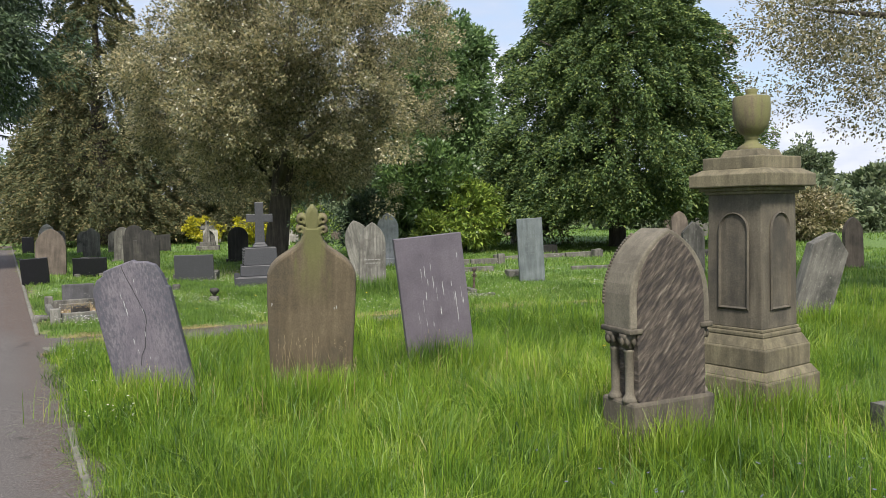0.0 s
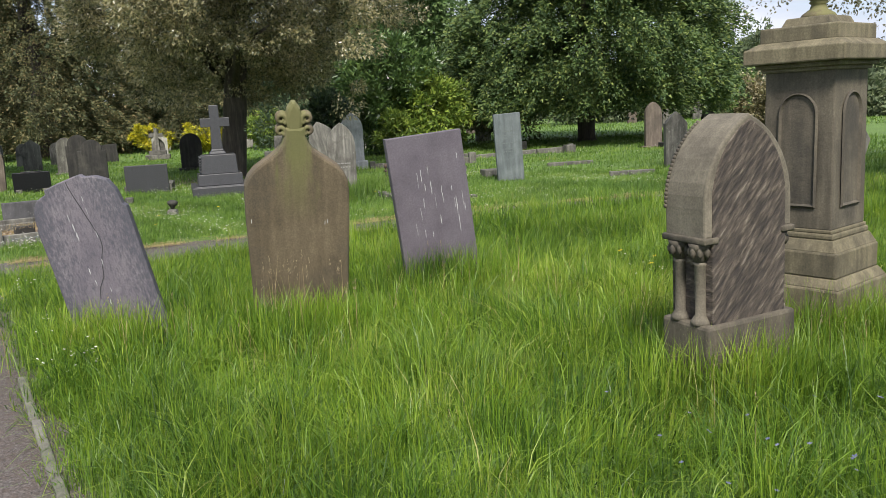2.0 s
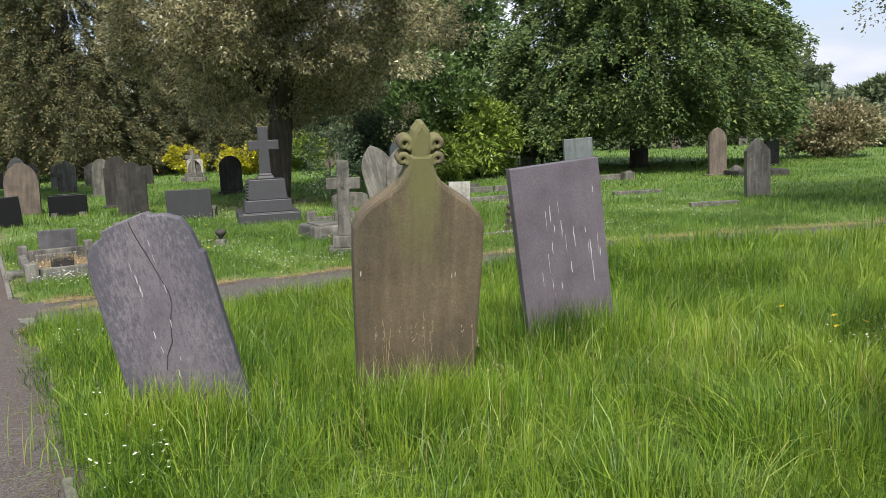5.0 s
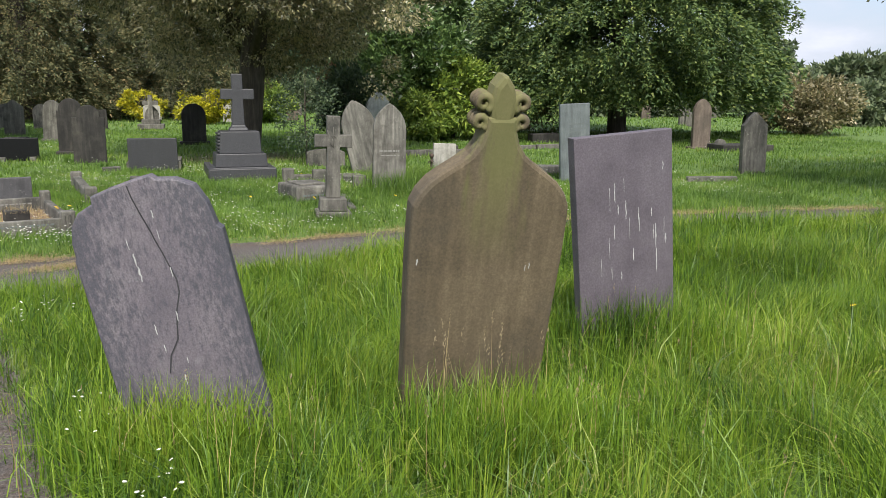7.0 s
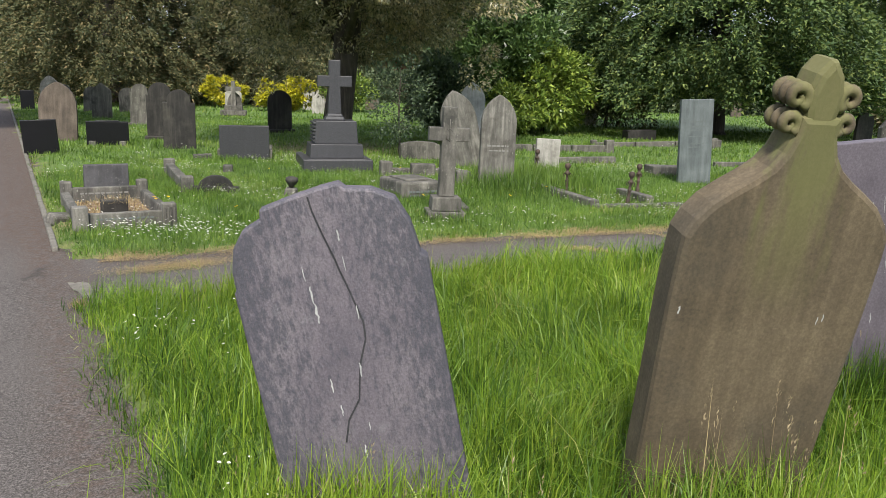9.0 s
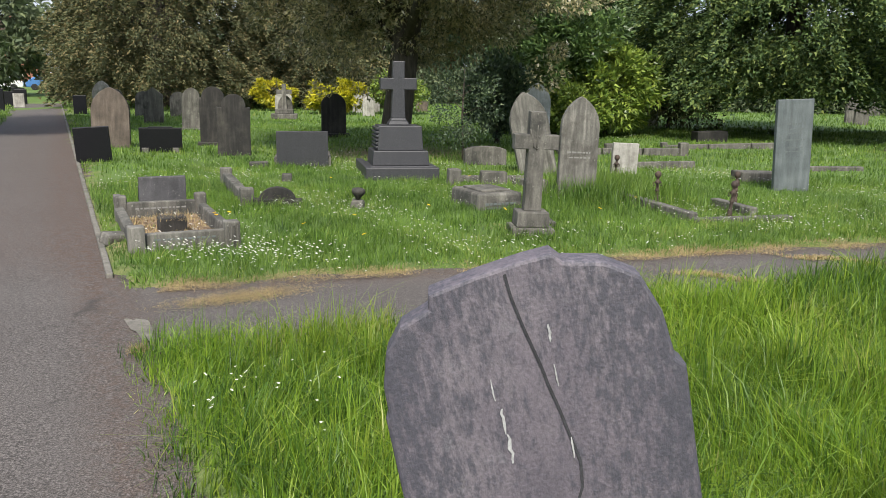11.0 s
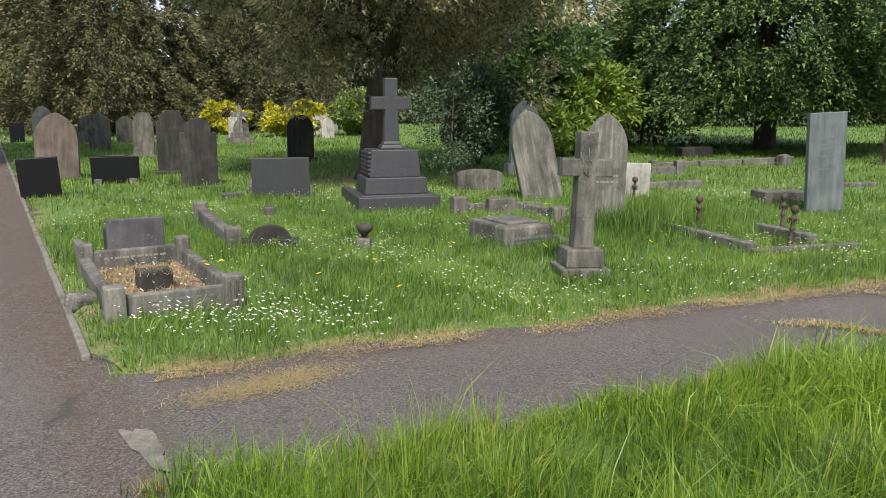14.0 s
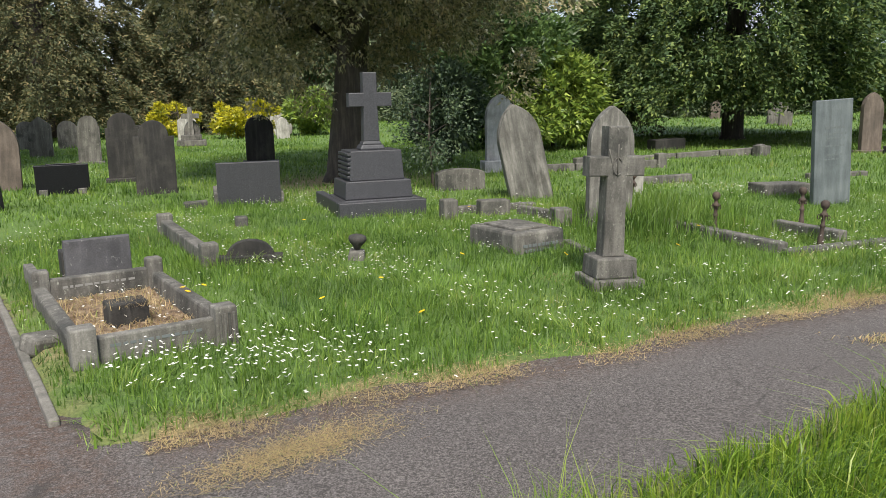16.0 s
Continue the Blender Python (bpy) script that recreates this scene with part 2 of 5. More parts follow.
def leaf_mat(name, stops, rough=0.55, trans=0.25, tufted=False):
    m, nt, b = base_mat(name)
    g = nt.nodes.new("ShaderNodeNewGeometry")
    fac = g.outputs["Random Per Island"]
    if tufted:
        # the tuft that a blade grows in sets most of its colour
        at = nt.nodes.new("ShaderNodeAttribute")
        at.attribute_name = "tone"
        fac = mix_node(nt, 0.6, fac, at.outputs["Color"])
    col = ramp_node(nt, fac, stops)
    co = nt.nodes.new("ShaderNodeTexCoord")
    patch = noise_node(nt, co.outputs["Object"], 0.9, 4)
    col = mix_node(nt, 0.5, col, ramp_node(nt, patch, [(0.35, (0.55, 0.55, 0.5)), (0.65, (1.25, 1.2, 1.1))]), "MULTIPLY")
    nt.links.new(col, b.inputs["Base Color"])
    b.inputs["Roughness"].default_value = rough
    t = nt.nodes.new("ShaderNodeBsdfTranslucent")
    nt.links.new(col, t.inputs["Color"])
    mx = nt.nodes.new("ShaderNodeMixShader")
    mx.inputs[0].default_value = trans
    out = nt.nodes["Material Output"]
    nt.links.new(b.outputs[0], mx.inputs[1])
    nt.links.new(t.outputs[0], mx.inputs[2])
    nt.links.new(mx.outputs[0], out.inputs["Surface"])
    return m


GRASS = leaf_mat("long meadow grass", [(0.0, (0.022, 0.06, 0.013)), (0.28, (0.08, 0.165, 0.02)), (0.58, (0.19, 0.31, 0.028)), (0.86, (0.31, 0.4, 0.055)), (1.0, (0.42, 0.38, 0.17))], 0.45, 0.4, True)
LAWN = leaf_mat("short lawn grass", [(0.0, (0.03, 0.072, 0.016)), (0.35, (0.09, 0.175, 0.025)), (0.7, (0.175, 0.285, 0.045)), (0.92, (0.27, 0.34, 0.075)), (1.0, (0.34, 0.31, 0.14))], 0.5, 0.35, True)
STRAW = leaf_mat("dry straw grass", [(0.0, (0.22, 0.15, 0.085)), (0.45, (0.44, 0.335, 0.18)), (0.85, (0.38, 0.3, 0.15)), (1.0, (0.2, 0.24, 0.07))], 0.7, 0.2)
SEEDHEAD = leaf_mat("pale grass seed heads", [(0.0, (0.22, 0.17, 0.1)), (1.0, (0.36, 0.29, 0.18))], 0.7, 0.2)
# last stop of the olive leaves paints in their silvery highlights
HOLLY = leaf_mat("dull olive leaves", [(0.0, (0.06, 0.07, 0.04)), (0.3, (0.19, 0.195, 0.115)), (0.65, (0.37, 0.335, 0.19)), (0.9, (0.47, 0.4, 0.23)), (1.0, (0.62, 0.6, 0.52))], 0.33, 0.45)
BLOSSOM = leaf_mat("olive leaves with cream blossom", [(0.0, (0.07, 0.075, 0.035)), (0.4, (0.17, 0.16, 0.075)), (0.72, (0.29, 0.245, 0.13)), (0.92, (0.42, 0.37, 0.24)), (1.0, (0.55, 0.51, 0.39))], 0.5, 0.3)
CYPRESS = leaf_mat("cypress sprays", [(0.0, (0.025, 0.054, 0.02)), (0.4, (0.064, 0.116, 0.035)), (0.8, (0.13, 0.19, 0.05)), (1.0, (0.215, 0.26, 0.07))], 0.7, 0.22)
CEDAR = leaf_mat("dark cedar foliage", [(0.0, (0.045, 0.064, 0.03)), (0.5, (0.11, 0.12, 0.053)), (0.9, (0.195, 0.17, 0.075)), (1.0, (0.25, 0.195, 0.1))], 0.8, 0.22)
BIRCH = leaf_mat("fresh green leaves", [(0.0, (0.05, 0.1, 0.035)), (0.5, (0.11, 0.19, 0.065)), (1.0, (0.19, 0.28, 0.1))], 0.5, 0.25)
SHRUB = leaf_mat("deep green shrub leaves", [(0.0, (0.03, 0.062, 0.02)), (0.5, (0.075, 0.14, 0.04)), (1.0, (0.15, 0.225, 0.065))], 0.4, 0.25)
SPRUCE = leaf_mat("blue green spruce needles", [(0.0, (0.028, 0.05, 0.03)), (0.5, (0.06, 0.1, 0.052)), (1.0, (0.12, 0.165, 0.075))], 0.6, 0.2)
LIME = leaf_mat("yellow green shrub leaves", [(0.0, (0.08, 0.14, 0.03)), (0.5, (0.17, 0.26, 0.045)), (1.0, (0.33, 0.41, 0.075))], 0.4, 0.25)
GOLD = leaf_mat("golden privet leaves", [(0.0, (0.12, 0.16, 0.015)), (0.4, (0.42, 0.4, 0.02)), (1.0, (0.68, 0.6, 0.03))], 0.5, 0.3)
FARGREEN = leaf_mat("distant foliage", [(0.0, (0.06, 0.085, 0.045)), (0.6, (0.11, 0.15, 0.075)), (1.0, (0.17, 0.2, 0.1))], 0.7, 0.2)
PETAL = leaf_mat("white daisy petals", [(0.0, (0.72, 0.72, 0.68)), (1.0, (0.85, 0.85, 0.82))], 0.6, 0.2)
YELLOW = leaf_mat("yellow dandelion", [(0.0, (0.75, 0.5, 0.01)), (1.0, (0.85, 0.62, 0.02))], 0.6, 0.2)
BLUEBELL = leaf_mat("dull blue flowers", [(0.0, (0.1, 0.11, 0.22)), (1.0, (0.2, 0.2, 0.3))], 0.6, 0.2)


def ground_mat():
    m, nt, b = base_mat("soil and turf")
    co = nt.nodes.new("ShaderNodeTexCoord")
    v = co.outputs["Object"]
    col = ramp_node(nt, noise_node(nt, v, 1.3, 8), [(0.3, (0.05, 0.095, 0.017)), (0.55, (0.09, 0.165, 0.028)), (0.75, (0.13, 0.2, 0.04))])
    fine = noise_node(nt, v, 45, 5, 0.7)
    col = mix_node(nt, 0.45, col, ramp_node(nt, fine, [(0.35, (0.04, 0.065, 0.016)), (0.7, (0.17, 0.27, 0.05))]))
    at = nt.nodes.new("ShaderNodeAttribute")
    at.attribute_name = "dry"
    dry = ramp_node(nt, fine, [(0.3, (0.12, 0.085, 0.045)), (0.6, (0.32, 0.25, 0.13))])
    col = mix_node(nt, at.outputs["Fac"], col, dry)
    nt.links.new(col, b.inputs["Base Color"])
    b.inputs["Roughness"].default_value = 0.95
    bump_to(nt, b, fine, 0.8, 0.03)
    return m


def asphalt_mat():
    m, nt, b = base_mat("worn grey asphalt")
    co = nt.nodes.new("ShaderNodeTexCoord")
    v = co.outputs["Object"]
    col = ramp_node(nt, noise_node(nt, v, 0.7, 6), [(0.3, (0.034, 0.028, 0.027)), (0.5, (0.05, 0.043, 0.041)), (0.72, (0.072, 0.063, 0.06))])
    grit = noise_node(nt, v, 130, 3, 0.7)
    col = mix_node(nt, 0.5, col, ramp_node(nt, grit, [(0.38, (0.025, 0.022, 0.02)), (0.5, (0.1, 0.088, 0.08)), (0.64, (0.3, 0.27, 0.255))]))
    at = nt.nodes.new("ShaderNodeAttribute")
    at.attribute_name = "needles"
    mot = noise_node(nt, v, 14, 6, 0.7)
    mm = nt.nodes.new("ShaderNodeMath")
    mm.operation = "MULTIPLY"
    nt.links.new(at.outputs["Fac"], mm.inputs[0])
    nt.links.new(ramp_node(nt, mot, [(0.38, (0.15,) * 3), (0.6, (1,) * 3)]), mm.inputs[1])
    col = mix_node(nt, mm.outputs[0], col, ramp_node(nt, grit, [(0.3, (0.034, 0.02, 0.014)), (0.7, (0.115, 0.068, 0.046))]))
    spot = noise_node(nt, v, 2.6, 8, 0.7)
    col = mix_node(nt, ramp_node(nt, spot, [(0.66, (0, 0, 0)), (0.7, (0.5,) * 3)]), col, (0.19, 0.175, 0.158))
    chips = noise_node(nt, v, 55, 4, 0.65)
    col = mix_node(nt, ramp_node(nt, chips, [(0.56, (0, 0, 0)), (0.66, (0.75,) * 3)]), col, (0.185, 0.163, 0.155))
    col = mix_node(nt, ramp_node(nt, chips, [(0.36, (0.75,) * 3), (0.45, (0, 0, 0))]), col, (0.024, 0.021, 0.02))
    vor = nt.nodes.new("ShaderNodeTexVoronoi")
    vor.feature = "DISTANCE_TO_EDGE"
    vor.inputs["Scale"].default_value = 0.55
    wob = nt.nodes.new("ShaderNodeVectorMath")
    wob.operation = "MULTIPLY_ADD"
    nn = nt.nodes.new("ShaderNodeTexNoise")
    nn.inputs["Scale"].default_value = 3.0
    nt.links.new(v, nn.inputs["Vector"])
    nt.links.new(nn.outputs["Color"], wob.inputs[0])
    wob.inputs[1].default_value = (0.5, 0.5, 0)
    nt.links.new(v, wob.inputs[2])
    nt.links.new(wob.outputs[0], vor.inputs["Vector"])
    crk = ramp_node(nt, vor.outputs["Distance"], [(0.0, (0.75,) * 3), (0.006, (0, 0, 0))])
    gate = nt.nodes.new("ShaderNodeMath")
    gate.operation = "MULTIPLY"
    nt.links.new(crk, gate.inputs[0])
    nt.links.new(ramp_node(nt, spot, [(0.48, (0, 0, 0)), (0.56, (1, 1, 1))]), gate.inputs[1])
    col = mix_node(nt, gate.outputs[0], col, (0.03, 0.026, 0.024))
    nt.links.new(col, b.inputs["Base Color"])
    b.inputs["Roughness"].default_value = 0.92
    bump_to(nt, b, mix_node(nt, 0.5, grit, chips), 0.9, 0.012)
    return m


GROUND = ground_mat()
ASPHALT = asphalt_mat()


def plain(name, col, rough=0.5, metal=0.0):
    m, nt, b = base_mat(name)
    v, _ = local_vec(nt)
    nt.links.new(ramp_node(nt, noise_node(nt, v, 8, 5), [(0.3, tuple(c * 0.8 for c in col)), (0.7, col)]), b.inputs["Base Color"])
    b.inputs["Roughness"].default_value, b.inputs["Metallic"].default_value = rough, metal
    return m


WHITEPAINT = plain("white paint", (0.7, 0.7, 0.7))
DARKGLASS = plain("dark window glass", (0.03, 0.035, 0.04), 0.1)
BLUECAR = plain("blue car paint", (0.08, 0.2, 0.45), 0.25)
WHITECAR = plain("white car paint", (0.7, 0.7, 0.7), 0.25)
RUBBER = plain("black rubber", (0.02, 0.02, 0.02), 0.8)
LETTER = plain("worn lettering", (0.22, 0.215, 0.2), 0.8)
LETTERDARK = plain("faint incised lettering", (0.125, 0.14, 0.14), 0.8)


# ---- building helpers ----
def mesh_of(bm, name, material, smooth=False):
    me = bpy.data.meshes.new(name)
    bmesh.ops.recalc_face_normals(bm, faces=bm.faces)
    bm.to_mesh(me)
    bm.free()
    me.materials.append(material)
    if smooth:
        me.polygons.foreach_set("use_smooth", [True] * len(me.polygons))
    return me


def part(name, bm, material, parent, label="", smooth=False):
    ob = new(name, mesh_of(bm, name, material, smooth))
    ob.parent = parent
    if label:
        ob["label"] = label
    return ob


def thing(name, m, label, category, group="", kind=""):
    ob = new(name)
    ob.empty_display_size = 0.1
    ob.matrix_world = m
    return tagged(ob, label, category, group, kind)


def solid(name, bm, material, m, label, category, group="", kind="", smooth=False):
    ob = new(name, mesh_of(bm, name, material, smooth))
    ob.matrix_world = m
    return tagged(ob, label, category, group, kind)


def box(sx, sy, sz, at=(0, 0, 0), bevel=0.012, taper=1.0, bm=None):
    """A block standing on at, its edges rounded, its top narrowed by taper."""
    b = bmesh.new()
    bmesh.ops.create_cube(b, size=1)
    for v in b.verts:
        k = taper if v.co.z > 0 else 1
        v.co = Vector((v.co.x * sx * k, v.co.y * sy * k, (v.co.z + 0.5) * sz))
    if bevel:
        bmesh.ops.bevel(b, geom=b.edges[:], offset=min(bevel, 0.3 * min(sx, sy, sz)), segments=2, profile=0.5, affect="EDGES")
    bmesh.ops.translate(b, verts=b.verts, vec=at)
    return join(bm, b)


def join(bm, b):
    if bm is None:
        return b
    me = bpy.data.meshes.new("join")
    b.to_mesh(me)
    b.free()
    bm.from_mesh(me)
    bpy.data.meshes.remove(me)
    return bm


def prism(outline, thick, bevel=0.01, y=0.0, bm=None):
    """An upright slab: the outline (x, z) pushed through its thickness along y."""
    b = bmesh.new()
    front = b.faces.new([b.verts.new((x, y - thick / 2, z)) for x, z in outline])
    ext = bmesh.ops.extrude_face_region(b, geom=[front])
    bmesh.ops.translate(b, verts=[g for g in ext["geom"] if isinstance(g, bmesh.types.BMVert)], vec=(0, thick, 0))
    bmesh.ops.recalc_face_normals(b, faces=b.faces)
    if bevel:
        rim = [e for e in b.edges if abs(e.verts[0].co.y - e.verts[1].co.y) < 1e-6]
        bmesh.ops.bevel(b, geom=rim, offset=bevel, segments=2, profile=0.5, affect="EDGES")
    return join(bm, b)


def lathe(profile, segs=20, at=(0, 0, 0), bm=None):
    b = bmesh.new()
    rings = []
    for r, z in profile:
        rings.append([b.verts.new((r * math.cos(6.2832 * i / segs), r * math.sin(6.2832 * i / segs), z)) for i in range(segs)])
    for a, c in zip(rings, rings[1:]):
        for i in range(segs):
            b.faces.new((a[i], a[(i + 1) % segs], c[(i + 1) % segs], c[i]))
    b.faces.new(rings[0][::-1])
    b.faces.new(rings[-1])
    bmesh.ops.translate(b, verts=b.verts, vec=at)
    return join(bm, b)


def tube(points, radii, segs=8, bm=None):
    b = bmesh.new()
    rings = []
    for i, p in enumerate(points):
        p = Vector(p)
        ax = (Vector(points[min(i + 1, len(points) - 1)]) - Vector(points[max(i - 1, 0)])).normalized()
        u = ax.orthogonal().normalized()
        w = ax.cross(u)
        rings.append([b.verts.new(p + radii[i] * (u * math.cos(6.2832 * k / segs) + w * math.sin(6.2832 * k / segs))) for k in range(segs)])
    for a, c in zip(rings, rings[1:]):
        best = min(range(segs), key=lambda s: (a[0].co - c[s].co).length)
        for k in range(segs):
            b.faces.new((a[k], a[(k + 1) % segs], c[(k + 1 + best) % segs], c[(k + best) % segs]))
    b.faces.new(rings[0][::-1])
    b.faces.new(rings[-1])
    return join(bm, b)


def arc(cx, cz, r, a0, a1, n):
    return [(cx + r * math.cos(radians(a0 + (a1 - a0) * i / n)), cz + r * math.sin(radians(a0 + (a1 - a0) * i / n))) for i in range(n + 1)]


def lancet(w, h, sharp=0.85):
    """A pointed arch; sharp: the arc's radius over the width."""
    r = w * sharp
    rise = math.sqrt(r * r - (r - w / 2) ** 2)
    a = math.degrees(math.asin(rise / r))
    right = arc(w / 2 - r, h - rise, r, 0, a, 9)
    left = [(-x, z) for x, z in right[::-1]][1:]
    return [(-w / 2, -0.15), (w / 2, -0.15)] + right + left


def round_top(w, h, shoulder=0.0):
    r = w / 2 - shoulder
    top = arc(0, h - r, r, 0, 180, 16)
    if shoulder:
        return [(-w / 2, -0.15), (w / 2, -0.15), (w / 2, h - r - 0.03), (r, h - r - 0.03)] + top + [(-r, h - r - 0.03), (-w / 2, h - r - 0.03)]
    return [(-w / 2, -0.15), (w / 2, -0.15)] + top


def ogee(w, h, k=0.28):
    """A pointed top with hollow shoulders."""
    pts = [(-w / 2, -0.15), (w / 2, -0.15)]
    right = []
    for i in range(9):
        s = i / 8
        right.append((w / 2 * (1 - s), h - k * (1 - (s ** 1.6 * 0.45 + 0.55 * math.sin(s * math.pi / 2)))))
    return pts + right + [(-x, z) for x, z in right[::-1]][1:]


def segment_top(w, h, rise):
    return [(-w / 2, -0.15), (w / 2, -0.15)] + [(w / 2 * math.cos(math.pi * i / 12), h - rise + rise * math.sin(math.pi * i / 12)) for i in range(13)]


def flat_top(w, h, slope=0.0):
    return [(-w / 2, -0.15), (w / 2, -0.15), (w / 2, h + slope), (-w / 2, h)]


def bars(parent, rows, material, y, name="inscription"):
    """Lines of unreadable lettering as short raised bars."""
    bm = bmesh.new()
    for x0, x1, z, hh in rows:
        x = x0
        while x < x1:
            w = random.uniform(0.02, 0.07)
            box(min(w, x1 - x + 0.005), 0.003, hh, (x + w / 2, y, z), 0, bm=bm)
            x += w + 0.014
    return tagged(part(name, bm, material, parent), kind="stuff")


# ---- plan ----
PA = Vector((-6.12, 11.83))                 # the kerb's corner at the side path
PD = Vector((-0.511, 0.8596))               # along the main path
PN = Vector((0.8596, 0.511))                # to its right
MAIN_W = 1.85
SX = [-7.0, -5.2, -4.6, -3.4, -1.9, -0.3, 1.2, 3.0, 5.2, 12.0, 40.0]
SN = [11.2, 11.72, 12.1, 12.58, 13.35, 14.0, 14.55, 14.95, 15.3, 16.2, 20.0]
SS = [9.5, 10.3, 10.52, 11.08, 11.95, 12.75, 13.5, 13.95, 14.35, 15.2, 19.0]
NP = lambda a, b, s: np.sin(a * s + 1.3) * np.sin(b * s * 1.13 + 0.4) + 0.6 * np.sin(a * s * 2.3 + b * s * 1.9) + 0.4 * np.sin(b * s * 4.1 - a * s * 3.7)


def offs(x, y):
    """How far a place lies to the right of the main path's right edge."""
    return (x - PA.x) * PN.x + (y - PA.y) * PN.y


def along(x, y):
    return (x - PA.x) * PD.x + (y - PA.y) * PD.y


def path_gap(x, y):
    """Distance outside both paths (negative inside)."""
    o = offs(x, y) + 0.03 * NP(x, y, 3.1)
    main = np.maximum(o, -MAIN_W - o)
    side = np.maximum(y - np.interp(x, SX, SN), np.interp(x, SX, SS) - y) * 0.88 + 0.05 * NP(x, y, 2.3)
    side = np.where(o < -0.2, 9.0, side)
    return np.minimum(main, side)


def rise(x, y):
    kerbed = (along(x, y) > 0.2) & (np.abs(offs(x, y)) < 0.6)
    g = np.clip((path_gap(x, y) + np.where(kerbed, 0.05, 0.02)) / np.where(kerbed, 0.1, 0.22), 0, 1)
    g = g * g * (3 - 2 * g)
    return -0.05 + g * (0.075 + 0.012 * NP(x, y, 0.9))


def at_ground(x, y):
    return float(rise(np.array([x]), np.array([y]))[0])


def north_of_side(x, y):
    return y > np.interp(x, SX, SN)


def grid_mesh(name, xs, ys, zf):
    gx, gy = np.meshgrid(xs, ys)
    co = np.stack([gx.ravel(), gy.ravel(), zf(gx.ravel(), gy.ravel())], 1)
    nx, ny = len(xs), len(ys)
    i = (np.arange(ny - 1)[:, None] * nx + np.arange(nx - 1)[None, :]).ravel()
    return raw_mesh(name, co, np.stack([i, i + 1, i + 1 + nx, i + nx], 1)), co


def raw_mesh(name, co, faces):
    me = bpy.data.meshes.new(name)
    k = faces.shape[1]
    me.vertices.add(len(co))
    me.vertices.foreach_set("co", co.astype(np.float32).ravel())
    me.loops.add(faces.size)
    me.loops.foreach_set("vertex_index", faces.astype(np.int32).ravel())
    me.polygons.add(len(faces))
    me.polygons.foreach_set("loop_start", np.arange(0, faces.size, k, dtype=np.int32))
    me.update(calc_edges=True)
    return me


def float_attr(me, name, values):
    a = me.attributes.new(name, "FLOAT", "POINT")
    a.data.foreach_set("value", values.astype(np.float32))


# ---- ground, paths, kerb ----
xs = np.concatenate([[-3000, -600, -150, -70, -40], np.arange(-26, -12, 0.6), np.arange(-12, 7, 0.12), np.arange(7, 20, 0.8), [30, 60, 150, 600, 3000]])
ys = np.concatenate([[-3000, -400, -60, -15], np.arange(-6, 2, 0.5), np.arange(2, 18, 0.12), np.arange(18, 40, 0.5), [45, 52, 60, 80, 130, 400, 3000]])
ground_me, gco = grid_mesh("ground", xs, ys, rise)
gap = path_gap(gco[:, 0], gco[:, 1])
edge = np.clip(0.9 - gap / 0.26 + 0.35 * NP(gco[:, 0], gco[:, 1], 2.7), 0, 1) * np.where(north_of_side(gco[:, 0], gco[:, 1]) & (offs(gco[:, 0], gco[:, 1]) > 0.1), 1, 0.35)
under_tree = np.exp(-((gco[:, 0] + 5.6) ** 2 + (gco[:, 1] - 23.4) ** 2) / 2.2)
float_attr(ground_me, "dry", np.clip(np.maximum(edge, under_tree), 0, 1))
ground_me.materials.append(GROUND)
ground_me.polygons.foreach_set("use_smooth", [True] * len(ground_me.polygons))
ground_ob = tagged(new("ground", ground_me), "green turf and soil of an old churchyard", "ground", kind="structure")


def path_strip(name, label, uv, nu, nv, needles):
    u, v = np.meshgrid(np.linspace(0, 1, nu), np.linspace(0, 1, nv))
    x, y = uv(u.ravel(), v.ravel())
    co = np.stack([x, y, 0.004 * NP(x, y, 1.7) + needles[1]], 1)
    i = (np.arange(nv - 1)[:, None] * nu + np.arange(nu - 1)[None, :]).ravel()
    me = raw_mesh(name, co, np.stack([i, i + 1, i + 1 + nu, i + nu], 1))
    o, al = offs(x, y), along(x, y)
    if needles[0]:
        # wide middle band: reddish litter, its dark colour also standing for tree shade
        f = np.clip(1 - np.abs(o + 0.12) / 0.4, 0, 1) * np.clip((al + 1.0) / 2, 0, 1) * np.clip((30 - al) / 20, 0, 1) + 0.5 * np.clip(1.3 - np.abs(o + 0.5) / 0.9, 0, 1) * np.clip(al / 1.5, 0, 1) * np.clip((32 - al) / 12, 0, 1) + 0.75 * np.clip(1.1 - np.abs(o + 0.05) / 0.3, 0, 1)
    else:
        f = np.clip(0.9 - (np.interp(x, SX, SN) - y) / 0.35, 0, 0.7)
    float_attr(me, "needles", np.clip(f, 0, 1))
    me.materials.append(ASPHALT)
    return tagged(new(name, me), label, "path", kind="structure")


def main_uv(u, v):
    o, a = -MAIN_W - 0.3 + u * (MAIN_W + 0.6), -25 + v * 130
    return PA.x + PN.x * o + PD.x * a, PA.y + PN.y * o + PD.y * a


def side_uv(u, v):
    x = -6.3 + v * 44
    lo, hi = np.interp(x, SX, SS) - 0.35, np.interp(x, SX, SN) + 0.35
    return x, lo + u * (hi - lo)


path_strip("path_1", "worn grey asphalt footpath with reddish needles along its edge", main_uv, 12, 520, (1, 0.0))
path_strip("path_2", "cracked grey asphalt side path with straw-dry verges", side_uv, 12, 260, (0, -0.004))

